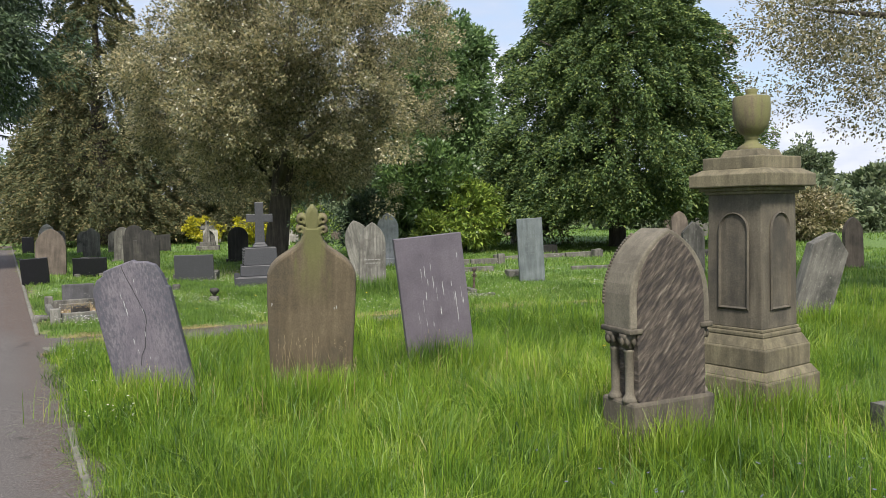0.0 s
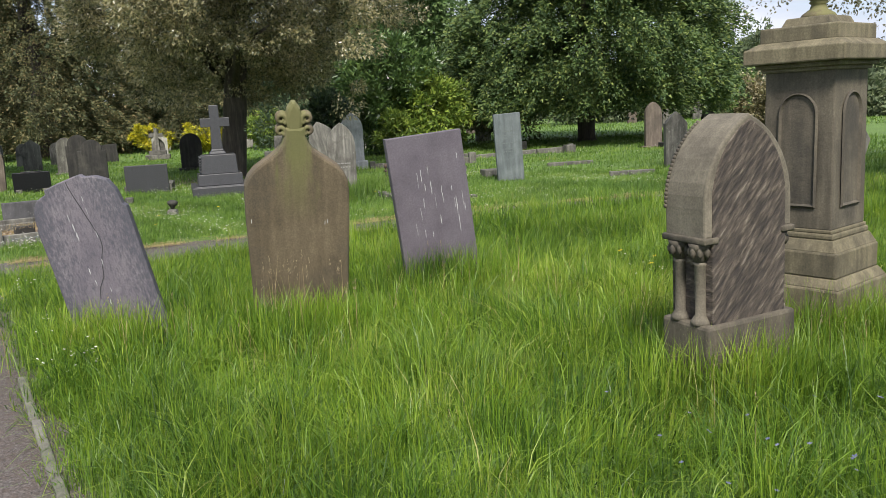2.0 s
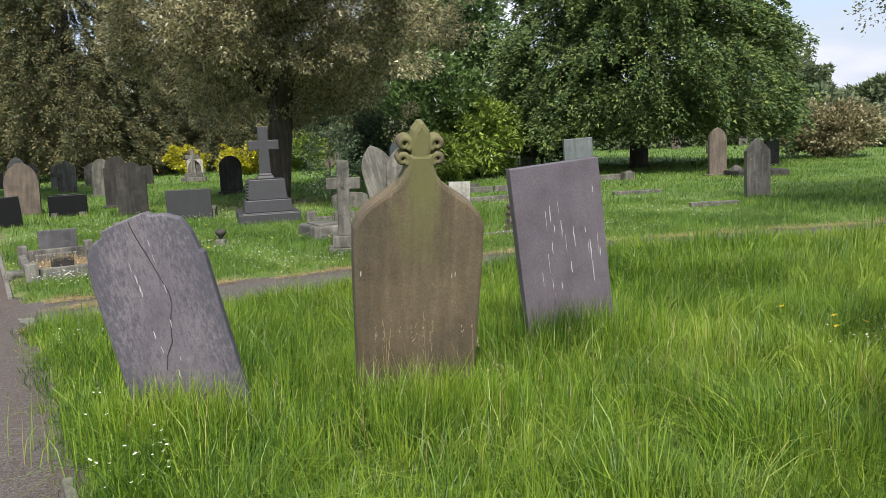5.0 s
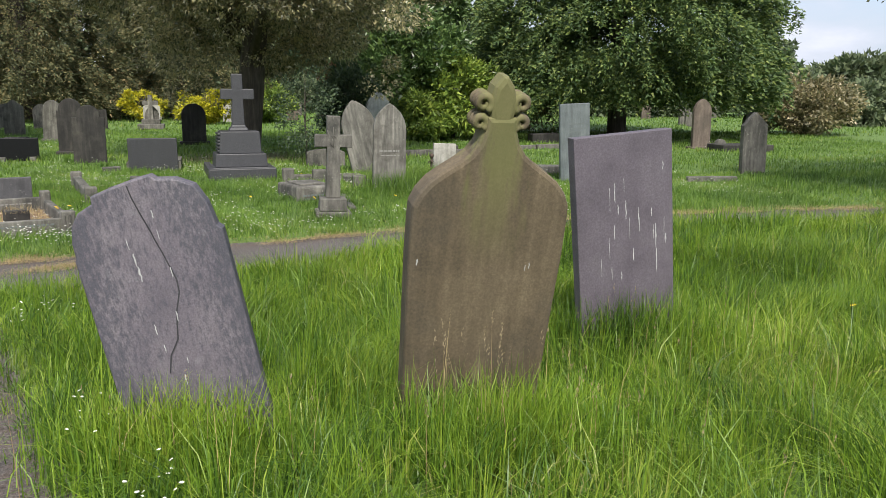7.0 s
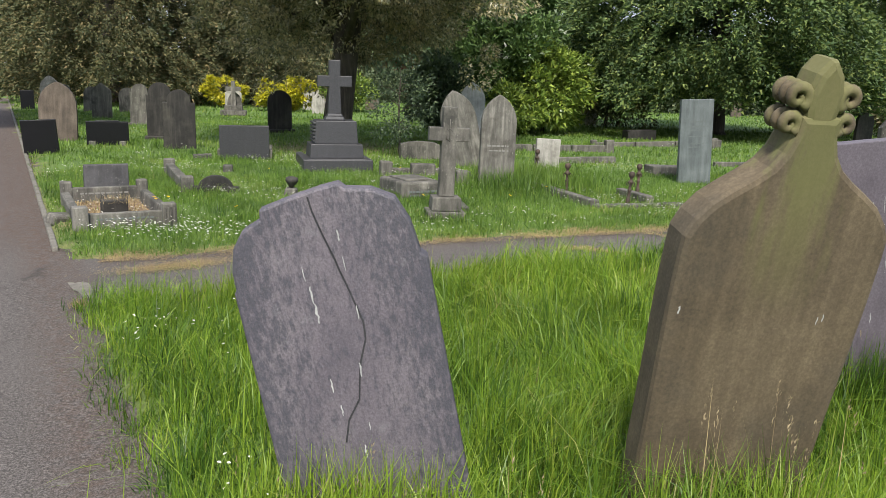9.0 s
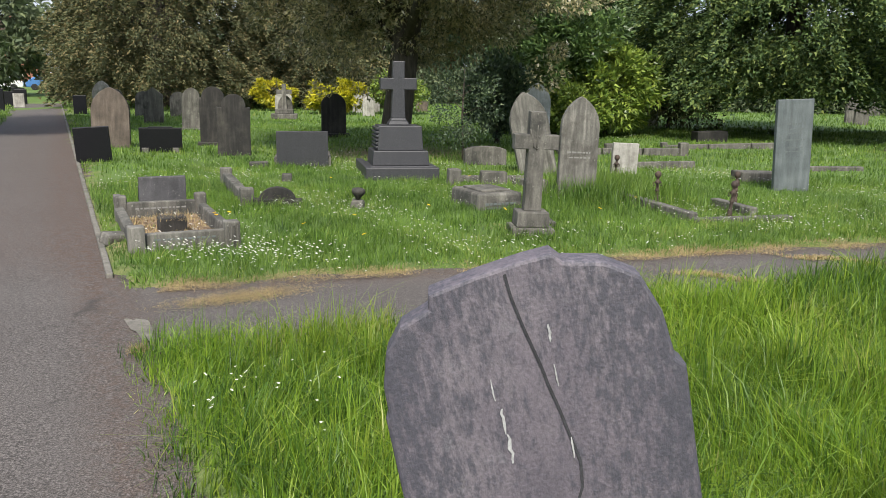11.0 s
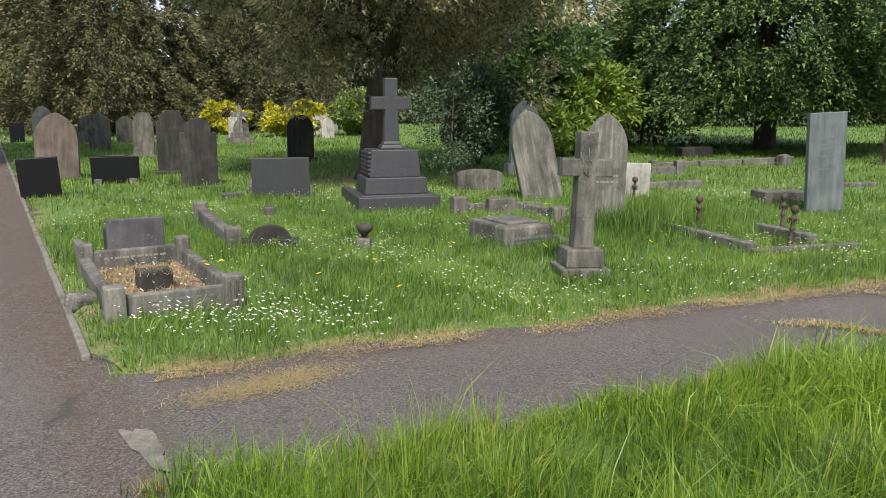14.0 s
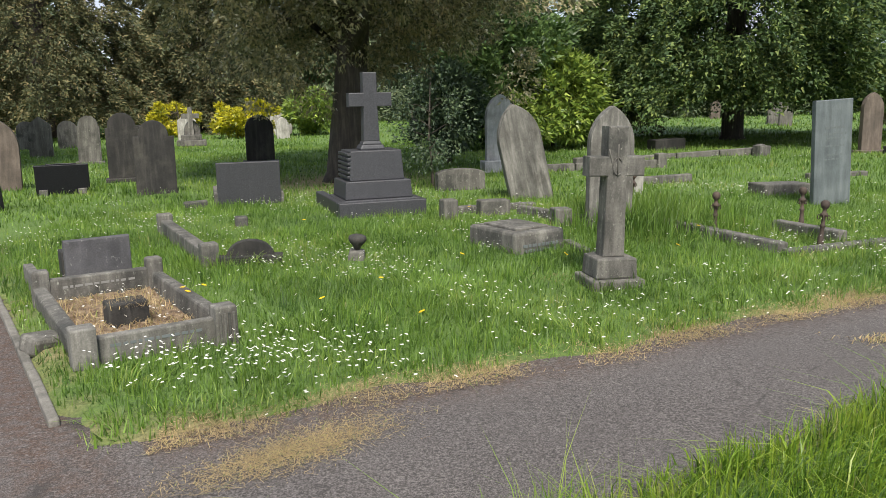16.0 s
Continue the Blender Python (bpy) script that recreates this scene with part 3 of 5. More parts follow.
# worn pale patches of old concrete at the junction
def old_patch(x, y, yaw, half_l, half_w, seed):
    r = random.Random(seed)
    bm = bmesh.new()
    ring = []
    for i in range(40):
        a = i * 6.2832 / 40
        q = 1 + 0.2 * math.sin(3 * a + seed) + 0.1 * math.sin(7 * a) + r.uniform(-0.07, 0.07)
        px, py = q * half_l * math.cos(a), q * half_w * math.sin(a)
        ring.append(bm.verts.new((px, py, 0.009)))
    hub = bm.verts.new((0, 0, 0.011))
    for i in range(40):
        bm.faces.new((hub, ring[i], ring[(i + 1) % 40]))
    solid("trim_patch", bm, CONCRETE, pose(x, y, 0.0, 0, 0, yaw), "pale concrete patch in the asphalt", "patch", kind="structure")


old_patch(-5.31, 10.66, -53, 0.27, 0.065, 2)
old_patch(-5.07, 10.31, -30, 0.07, 0.05, 5)

kerb = thing("kerb", pose(0, 0, 0), "narrow weathered concrete edging beside the footpath", "kerb", kind="structure")
kerb_me = mesh_of(box(0.055, 0.905, 0.16, (0, 0, -0.1), 0.012), "kerb_stone", CONCRETE)
yaw_path = math.degrees(math.atan2(PD.y, PD.x)) - 90
for i in range(60):
    a = 0.53 + i * 0.915
    c = PA + PD * a
    k = new("kerb_stone", kerb_me)
    k.parent = kerb
    k.matrix_basis = pose(c.x, c.y, random.uniform(-0.03, -0.01), random.uniform(-0.6, 0.6), random.uniform(-3, 3), yaw_path + random.uniform(-0.5, 0.5))
for i in range(4):
    c = PA + PN * 0.03 + PD * (-6.2 - i * 0.915)
    k = new("kerb_stone", kerb_me)
    k.parent = kerb
    k.matrix_basis = pose(c.x, c.y, random.uniform(-0.05, -0.03), 0, random.uniform(-4, 4), yaw_path + random.uniform(-1, 1))


# ---- the near stones ----
def slate_stone():
    """A leaning slate slab with broken shoulders, a long crack and white streaks."""
    root = thing("slate_headstone", pose(-2.66, 7.52, 0.045, 3, -11.5, 4), "leaning cracked grey slate headstone in long grass", "headstone", "old slate headstones")
    w = 0.64
    top = [(w / 2, -0.2), (w / 2, 0.93), (0.30, 0.95), (0.285, 1.05), (0.25, 1.13), (0.18, 1.17), (0.10, 1.185), (0.08, 1.205), (0.02, 1.2), (-0.08, 1.185), (-0.18, 1.165), (-0.185, 1.135), (-0.25, 1.11), (-0.29, 1.06), (-0.31, 0.99), (-0.312, 0.93), (-w / 2, 0.92), (-w / 2, -0.2)]
    bm = prism([(x, z * 1.05) for x, z in top[::-1]], 0.075, 0.008)
    part("slab", bm, SLATE, root)
    crack = [(-0.02, 1.24), (-0.015, 1.19), (0.0, 1.12), (0.01, 1.08), (0.025, 1.02), (0.03, 0.99), (0.045, 0.93), (0.055, 0.88), (0.072, 0.8), (0.068, 0.74), (0.035, 0.66), (0.02, 0.6), (0.005, 0.53), (-0.045, 0.46), (-0.07, 0.38)]
    # flat dark strip: the crack, with the shade of its ridge in the colour
    bm = bmesh.new()
    for (x0, z0), (x1, z1) in zip(crack, crack[1:]):
        d = Vector((x1 - x0, 0, z1 - z0))
        s = Vector((-d.z, 0, d.x)).normalized() * 0.003
        q = [Vector((x0, -0.0405, z0)) - s, Vector((x0, -0.0405, z0)) + s, Vector((x1, -0.0405, z1)) + s, Vector((x1, -0.0405, z1)) - s]
        bm.faces.new([bm.verts.new(p) for p in q])
    part("crack", bm, CRACK, root, "crack with its shade drawn dark")
    streaks(root, [(-0.075, 0.95, 0.01, 0.06), (-0.07, 0.89, 0.014, 0.07), (-0.085, 1.02, 0.006, 0.05), (0.05, 1.12, 0.009, 0.04), (0.05, 1.03, 0.006, 0.05), (0.03, 0.66, 0.01, 0.05), (-0.075, 0.62, 0.008, 0.05), (-0.06, 0.52, 0.008, 0.04), (-0.01, 0.36, 0.01, 0.05), (0.06, 0.86, 0.006, 0.05), (0.02, 0.44, 0.006, 0.03)], -0.041)


def streaks(root, rows, y):
    for x, z, w, h in rows:
        bm = bmesh.new()
        n = 6
        vs = []
        for i in range(n + 1):
            s = i / n
            ww = w * 0.33 * (0.35 + 0.65 * math.sin(math.pi * min(1, s * 0.85 + 0.1))) * random.uniform(0.6, 1.1)
            j = random.uniform(-0.2, 0.2) * w
            vs.append((bm.verts.new((x + j - ww, y, z - s * h)), bm.verts.new((x + j + ww, y, z - s * h))))
        for a, c in zip(vs, vs[1:]):
            bm.faces.new((a[0], a[1], c[1], c[0]))
        part("white_streak", bm, BIRDLIME, root, "chalky white streak")


def fancy_stone():
    """A shouldered sandstone with a scrolled finial."""
    root = thing("scrolled_headstone", pose(-1.44, 7.85, 0.03, 12, 1.6, 12), "brown mossy sandstone headstone with scrolled finial", "headstone")
    w = 0.75
    right = [(w / 2 - 0.03, -0.2), (w / 2 - 0.012, 0.5), (w / 2, 0.9), (w / 2, 1.08)]
    right += [(0.372, 1.15), (0.345, 1.21), (0.30, 1.265), (0.24, 1.31), (0.18, 1.35), (0.13, 1.39), (0.095, 1.44), (0.075, 1.50), (0.07, 1.56)]
    outline = right + [(-x, z) for x, z in right[::-1]]
    part("slab", prism(outline, 0.14, 0.022), MOSSY, root)
    leaf = [(-0.045, 1.5), (0.045, 1.5), (0.06, 1.58), (0.06, 1.63), (0.045, 1.69), (0.012, 1.735), (-0.012, 1.735), (-0.045, 1.69), (-0.06, 1.63), (-0.06, 1.58)]
    part("finial", prism(leaf, 0.13, 0.025), MOSSY, root, "pointed leaf finial")
    for sgn in (-1, 1):
        for cx, cz, r in ((0.088, 1.615, 0.046), (0.096, 1.53, 0.04)):
            bm = bmesh.new()
            sp = []
            rr = []
            for i in range(22):
                a = radians(-60 + i * 22)
                q = r * (1 - i / 30)
                sp.append((sgn * (cx - q * 0.85 * math.cos(a)), 0, cz + q * 0.85 * math.sin(a)))
                rr.append(0.023 - 0.0006 * i)
            for yy in (-0.04, 0.0, 0.04):
                tube([(x, yy, z) for x, y0, z in sp], rr, 8, bm=bm)
            part("scroll", bm, MOSSY, root, "curled stone scroll", True)
    streaks(root, [(-0.335, 0.9, 0.012, 0.03), (0.19, 0.86, 0.008, 0.03), (0.21, 0.87, 0.008, 0.03)], -0.0715)


def purple_stone():
    root = thing("purple_headstone", pose(-0.3, 8.95, 0, 2, -6.5, 19), "plain leaning purple slate headstone with white streaks", "headstone", "old slate headstones")
    part("slab", prism(flat_top(0.7, 1.43, -0.025), 0.075, 0.005), PURPLE, root)
    rows = []
    for x, z in ((-0.12, 1.08), (-0.09, 1.1), (-0.07, 0.98), (-0.1, 0.86), (-0.14, 0.8), (0.0, 0.98), (0.02, 0.9), (0.08, 0.86), (0.1, 0.96), (0.17, 0.9), (0.19, 0.8), (0.21, 0.84), (-0.02, 1.16), (0.3, 0.86), (0.28, 0.76), (0.29, 1.2), (-0.17, 0.66), (-0.13, 0.6), (0.03, 0.7), (0.22, 0.66), (-0.05, 0.56)):
        rows.append((x + random.uniform(-0.02, 0.02), z + random.uniform(-0.02, 0.03), random.uniform(0.005, 0.013), random.uniform(0.04, 0.16)))
    streaks(root, rows, -0.0385)


def lancet_monument():
    """A thick gothic stone with flaked face, carved capitals and small side columns."""
    root = thing("gothic_monument", pose(1.22, 6.05, 0, 0, -1, 25), "thick pointed gothic gravestone with flaked face and side columns", "gravestone")
    w, t, h = 0.62, 0.29, 1.52
    out = lancet(w, h, 0.82)
    zc = 0.9
    upper = [(x, max(z, zc)) for x, z in out]
    part("arch", prism(upper, t, 0.012), SANDPALE, root, "pale thick arch edge")
    face = [(x * 0.94, (z - 0.012 if z > 0 else z)) for x, z in lancet(w * 0.9, h - 0.015, 0.82)]
    part("face", prism(face, t + 0.012, 0.008), FLAKED, root, "dark face flaked in slanting streaks")
    part("core", box(w * 0.8, t * 0.5, 0.82, (0, 0, 0.1), 0.01), SANDSTONE, root)
    part("plinth", box(w + 0.02, t + 0.06, 0.5, (0, 0, -0.06), 0.02), SANDSTONE, root, "rough plinth in the grass")
    for sx in (-1, 1):
        cap = bmesh.new()
        box(0.1, t + 0.03, 0.035, (sx * 0.275, 0, 0.87), 0.008, bm=cap)
        for yy in (-0.075, 0.075):
            lathe([(0.03, 0.77), (0.036, 0.79), (0.055, 0.84), (0.062, 0.87)], 12, (sx * 0.275, yy, 0), bm=cap)
            for k in range(8):
                a = k * 0.785
                lathe([(0.004, 0.79), (0.016, 0.815), (0.016, 0.835), (0.004, 0.855)], 6, (sx * 0.275 + 0.05 * math.cos(a), yy + 0.05 * math.sin(a), 0), bm=cap)
        part("capital", cap, SANDSTONE, root, "carved leaf capital", True)
        for yy in (-0.075, 0.075):
            part("column", lathe([(0.052, 0.43), (0.052, 0.45), (0.042, 0.465), (0.03, 0.485), (0.03, 0.75), (0.036, 0.76), (0.03, 0.77)], 14, (sx * 0.275, yy, 0)), SANDPALE, root, "slender pale column", True)
        side = [p for p in lancet(w, h, 0.82) if p[1] > 0.92 and p[0] * sx > 0.04]
        side.sort(key=lambda p: p[1])
        beads = bmesh.new()
        for (x0, z0), (x1, z1) in zip(side, side[1:]):
            n = 3
            for i in range(n):
                s = i / n
                lathe([(0.005, -0.012), (0.012, -0.006), (0.012, 0.006), (0.005, 0.012)], 6, (x0 + (x1 - x0) * s, t / 2 - 0.005, z0 + (z1 - z0) * s), bm=beads)
        tagged(part("beading", beads, SANDSTONE, root, "worn carved beading", True), kind="stuff")


def pillar():
    """A square panelled pedestal with cornice and draped urn."""
    root = thing("pedestal_monument", pose(2.19, 7.12, 0, 0, 0, 38), "tall panelled sandstone pedestal monument crowned by an urn", "monument")
    part("base", box(0.72, 0.72, 0.46, (0, 0, -0.1), 0.015), BUFF, root)
    part("base_slope", box(0.7, 0.7, 0.06, (0, 0, 0.36), 0.008, 0.89), BUFF, root)
    part("base_step", box(0.615, 0.615, 0.17, (0, 0, 0.418), 0.014), BUFF, root)
    bm = box(0.6, 0.6, 0.075, (0, 0, 0.586), 0.006, 0.88)
    box(0.52, 0.52, 0.04, (0, 0, 0.66), 0.018, bm=bm)
    box(0.495, 0.495, 0.025, (0, 0, 0.699), 0.01, bm=bm)
    part("base_moulding", bm, BUFF, root)
    shaft = part("shaft", box(0.475, 0.475, 1.04, (0, 0, 0.72), 0.01, 0.965), SANDSTONE, root)
    for k in range(4):
        out = [(x, z + 0.86) for x, z in round_top(0.27, 0.74)[2:]]
        out = [(-0.135, 0.86), (0.135, 0.86)] + out
        inner = [(x * 0.8, 0.885 + (z - 0.86) * 0.945) for x, z in out]
        bm = bmesh.new()
        vo = [bm.verts.new((x, -0.242 - 0.004 + 0.0075 * (z - 0.72), z)) for x, z in out]
        vm = [bm.verts.new((x * 0.9 , -0.256 + 0.0075 * (z - 0.72), 0.873 + (z - 0.86) * 0.972)) for x, z in out]
        vi = [bm.verts.new((x, -0.2395 + 0.0075 * (z - 0.72), z)) for x, z in inner]
        n = len(out)
        for i in range(n):
            j = (i + 1) % n
            bm.faces.new((vo[i], vo[j], vm[j], vm[i]))
            bm.faces.new((vm[i], vm[j], vi[j], vi[i]))
        bm.faces.new(vi)
        bmesh.ops.rotate(bm, verts=bm.verts, cent=(0, 0, 0), matrix=Matrix.Rotation(k * math.pi / 2, 3, "Z"))
        part("panel_frame", bm, SANDSTONE, shaft, "round-headed moulded panel")
    bm = box(0.5, 0.5, 0.03, (0, 0, 1.735), 0.01)
    box(0.56, 0.56, 0.035, (0, 0, 1.76), 0.014, bm=bm)
    box(0.67, 0.67, 0.1, (0, 0, 1.79), 0.01, bm=bm)
    box(0.66, 0.66, 0.04, (0, 0, 1.888), 0.012, 0.8, bm=bm)
    part("cornice", bm, BUFF, root, "wide moulded cornice")
    part("cap", box(0.52, 0.52, 0.1, (0, 0, 1.92), 0.01), BUFF, root)
    part("cap_step", box(0.34, 0.34, 0.06, (0, 0, 2.018), 0.01, 0.85), BUFF, root)
    urn = [(0.12, 2.07), (0.1, 2.1), (0.055, 2.13), (0.045, 2.16), (0.06, 2.17), (0.05, 2.185), (0.085, 2.205), (0.122, 2.26), (0.138, 2.33), (0.141, 2.4), (0.137, 2.475), (0.13, 2.485), (0.05, 2.49), (0.04, 2.51), (0.052, 2.54), (0.03, 2.545)]
    part("urn", lathe(urn, 28), MOSSY, root, "round stone urn", True)


slate_stone()
fancy_stone()
purple_stone()
lancet_monument()
pillar()


# ---- the stones farther off ----
def headstone(x, y, outline, thick, material, yaw, label, group="", lean=0.0, back=0.0, plinth=None, words=None, name="headstone"):
    z = at_ground(x, y)
    m = pose(x, y, z, back, lean, yaw)
    root = thing(name, m, label, "headstone", group)
    part("slab", prism(outline, thick, 0.01), material, root)
    if plinth:
        w, d, h = plinth
        part("plinth", box(w, d, h, (0, 0, -0.06), 0.015), material, root)
    if words:
        bars(root, words, LETTERDARK if material in (GREENSLATE, MARBLE, GREYSTONE) else LETTER, -thick / 2 - 0.001)
    return root


ROW = "rows of old headstones"
YG = 18
headstone(1.36, 18.65, flat_top(0.58, 1.4), 0.08, GREENSLATE, 12, "tall upright grey green slate headstone with faint lettering", ROW, -2.5, words=[(-0.14, 0.16, 1.02, 0.025), (-0.16, 0.18, 0.94, 0.02), (-0.12, 0.14, 0.88, 0.02), (-0.18, 0.18, 0.78, 0.02), (-0.1, 0.12, 0.66, 0.02), (-0.14, 0.12, 0.6, 0.02)])
headstone(-2.04, 17.25, lancet(0.54, 1.4, 0.9), 0.12, LIGHTSTONE, 10, "pale weathered pointed headstone behind a stone cross", ROW, 1, words=[(-0.17, 0.17, 0.62, 0.025), (-0.14, 0.14, 0.55, 0.02)])
headstone(-2.49, 20.2, lancet(0.68, 1.48, 0.95), 0.12, LIGHTSTONE, 14, "leaning grey pointed headstone streaked with lichen", ROW, -14, 4)
headstone(-2.46, 24.6, lancet(0.62, 1.58, 0.75), 0.14, MARBLE, 12, "smooth pale grey marble headstone on a plinth", ROW, plinth=(0.78, 0.36, 0.3))
headstone(-1.0, 20.2, flat_top(0.46, 0.56), 0.1, PALESTONE, 10, "small square pale stone tablet", ROW, 2)
headstone(-8.0, 28.1, round_top(0.68, 1.2), 0.12, DARKSTONE, YG, "soot-dark round-topped headstone on a plinth", ROW, plinth=(0.85, 0.3, 0.16))
headstone(-8.68, 21.95, round_top(0.66, 1.25, 0.09), 0.13, DARKSTONE, YG, "soot-dark headstone with rounded shouldered top", ROW, 0.5)
headstone(-10.0, 24.3, round_top(0.62, 1.36, 0.05), 0.13, DARKSTONE, YG, "dark brown shouldered headstone on a low plinth", ROW, plinth=(0.75, 0.34, 0.14))
headstone(-12.72, 29.6, round_top(0.56, 1.25, 0.04), 0.13, GREYSTONE, YG, "grey streaked shouldered headstone", ROW, 1, plinth=(0.7, 0.4, 0.12))
headstone(-15.2, 32.4, ogee(0.64, 1.2, 0.25), 0.13, GREYSTONE, YG, "grey headstone with curved shoulders", ROW)
headstone(-16.5, 37.5, round_top(0.66, 0.98), 0.12, GREYSTONE, YG, "low grey round-topped headstone", ROW)
headstone(-11.89, 23.05, lancet(0.8, 1.33, 0.7), 0.14, BROWNSTONE, YG, "broad red brown pointed headstone near the path", ROW, 1.5)
headstone(-16.4, 31.3, lancet(0.6, 1.4, 0.8), 0.12, PALESTONE, YG, "pale pointed headstone beside the path", ROW)
headstone(-16.9, 33.2, round_top(0.42, 1.1), 0.12, GREYSTONE, YG, "narrow grey round-topped headstone", ROW)
headstone(-17.4, 36.2, round_top(0.56, 0.98), 0.12, GREYSTONE, YG, "leaning weathered grey headstone", ROW, 3)
headstone(-17.9, 38.2, round_top(0.5, 0.95), 0.12, GREYSTONE, YG, "leaning weathered grey headstone", ROW, -2)
headstone(6.75, 27.0, lancet(0.54, 1.42, 0.75), 0.13, BROWNSTONE, 8, "brown pointed headstone before a conifer", ROW, 0, plinth=(0.7, 0.34, 0.12))
headstone(7.1, 26.4, round_top(0.36, 0.32), 0.1, GREYSTONE, 8, "small grey round-topped stone", ROW)
headstone(5.3, 20.05, ogee(0.54, 1.23, 0.26), 0.12, GREYSTONE, 10, "grey lichened headstone with shaped top", ROW, -1)
headstone(4.2, 11.05, ogee(0.5, 1.28, 0.2), 0.16, GREYSTONE, 12, "grey shouldered headstone leaning sideways in grass", ROW, 15, 4)
headstone(9.4, 20.8, lancet(0.5, 1.25, 0.9), 0.12, BROWNSTONE, 12, "narrow brown pointed headstone", ROW, -2)
headstone(-15.6, 30.0, flat_top(0.5, 0.75), 0.1, BLACKGRANITE, YG, "plain upright black granite tablet", ROW)
headstone(-20.6, 37.4, flat_top(0.5, 0.74), 0.1, BLACKGRANITE, YG, "black granite tablet by the path", ROW)
headstone(-3.5, 21.5, segment_top(0.82, 0.36, 0.08), 0.22, GREYSTONE, 12, "low rough-topped grey stone block", ROW)
headstone(-5.91, 15.72, segment_top(0.46, 0.24, 0.17), 0.1, DARKSTONE, 10, "low half-buried curved dark headstone", ROW, plinth=(0.62, 0.14, 0.15))
headstone(2.86, 6.3, flat_top(0.3, 0.28), 0.12, GREYSTONE, 20, "small grey broken stone in the grass", ROW)
for x, y, w, h in ((-23.6, 35.6, 0.7, 0.75), (-25.0, 38.6, 0.62, 0.95), (-28.2, 44.2, 0.7, 0.7), (-29.0, 46.6, 0.6, 0.8), (-31.5, 50.3, 0.7, 0.75)):
    headstone(x, y, flat_top(w, h), 0.1, BLACKGRANITE, YG, "dark square tablet across the footpath", ROW)
headstone(-26.8, 43.0, flat_top(0.5, 0.7), 0.1, PALESTONE, YG, "small pale tablet across the footpath", ROW)
FAR = "distant headstones"
frnd = random.Random(5)
for i in range(34):
    x, y = frnd.uniform(-15, 3), frnd.uniform(33, 58)
    if i > 24:
        x, y = frnd.uniform(6, 26), frnd.uniform(30, 55)
    h, w = frnd.uniform(0.75, 1.25), frnd.uniform(0.5, 0.75)
    kind = frnd.choice([round_top(w, h), lancet(w, h, 0.8), ogee(w, h, 0.25), flat_top(w, h * 0.8)])
    headstone(x, y, kind, 0.12, frnd.choice([GREYSTONE, GREYSTONE, PALESTONE, BROWNSTONE, DARKSTONE]), YG + frnd.uniform(-6, 6), "distant weathered churchyard headstone", FAR, frnd.uniform(-3, 3))


def tablet(x, y, w, h, material, yaw, label, back=-8, foot=True, lean=0.0):
    root = thing("tablet", pose(x, y, at_ground(x, y), 0, lean, yaw), label, "headstone", "low modern tablets")
    bm = prism(flat_top(w, h), 0.09, 0.008)
    bmesh.ops.rotate(bm, verts=bm.verts, cent=(0, 0, 0), matrix=Matrix.Rotation(radians(-back * 0.5), 3, "X"))
    part("slab", bm, material, root)
    if foot:
        part("crest", prism([(-w * 0.3, h - 0.02), (w * 0.3, h - 0.02), (w * 0.28, h + 0.02), (-w * 0.28, h + 0.02)], 0.07, 0.006), material, root)
        for s in (-1, 1):
            part("foot", box(0.14, 0.5, 0.1, (s * w * 0.36, 0.1, 0), 0.01), GREYSTONE, root)
    return root


tablet(-10.4, 22.3, 0.86, 0.52, BLACKGRANITE, YG, "low black granite tablet on stone feet")
tablet(-10.75, 20.2, 0.62, 0.66, BLACKGRANITE, YG + 4, "plain black granite tablet leaning in daisies", foot=False, lean=-3)
gs = tablet(-6.75, 20.1, 0.92, 0.64, GRANITE, 14, "smooth dark grey granite tablet with kerbed plot", foot=False)
for s in (-1, 1):
    part("plot_kerb", box(0.12, 1.3, 0.2, (s * 0.45, 0.7, -0.03), 0.015), GREYSTONE, gs)
part("plot_kerb", box(0.78, 0.12, 0.2, (0, 1.3, -0.03), 0.015), GREYSTONE, gs)


def cross_monument():
    root = thing("cross_monument", pose(-4.86, 19.15, 0.02, 0, 0, 17), "dark grey granite cross on a stepped pedestal", "monument")
    part("kerb_plot", box(1.2, 0.12, 0.24, (0, -0.48, -0.03), 0.015), GRANITE, root)
    for s in (-1, 1):
        part("kerb_plot", box(0.12, 1.5, 0.24, (s * 0.54, 0.334, -0.03), 0.015), GRANITE, root)
    part("lower_step", box(1.06, 0.9, 0.24, (0, 0.05, -0.02), 0.012), GRANITE, root)
    part("upper_step", box(0.94, 0.78, 0.24, (0, 0.05, 0.222), 0.012, 0.96), GRANITE, root)
    ped = part("pedestal", box(0.76, 0.62, 0.4, (0, 0.05, 0.462), 0.012, 0.93), GRANITE, root)
    for z in (0.5, 0.56, 0.62, 0.68, 0.74, 0.8):
        part("ledge_slat", box(0.05, 0.6, 0.035, (-0.385 + (z - 0.5) * 0.04, 0.05, z), 0.006), GRANITE, ped)
    bm = box(0.36, 0.28, 0.07, (0, 0.05, 0.862), 0.02, 0.85)
    box(0.28, 0.22, 0.05, (0, 0.05, 0.93), 0.02, 0.85, bm=bm)
    part("cross_foot", bm, GRANITE, root)
    c = [(-0.115, 0.975), (0.115, 0.975), (0.098, 1.44), (0.3, 1.44), (0.3, 1.63), (0.098, 1.63), (0.098, 1.9), (-0.098, 1.9), (-0.098, 1.63), (-0.3, 1.63), (-0.3, 1.44), (-0.098, 1.44)]
    part("cross", prism(c, 0.16, 0.012, 0.05), GRANITE, root)


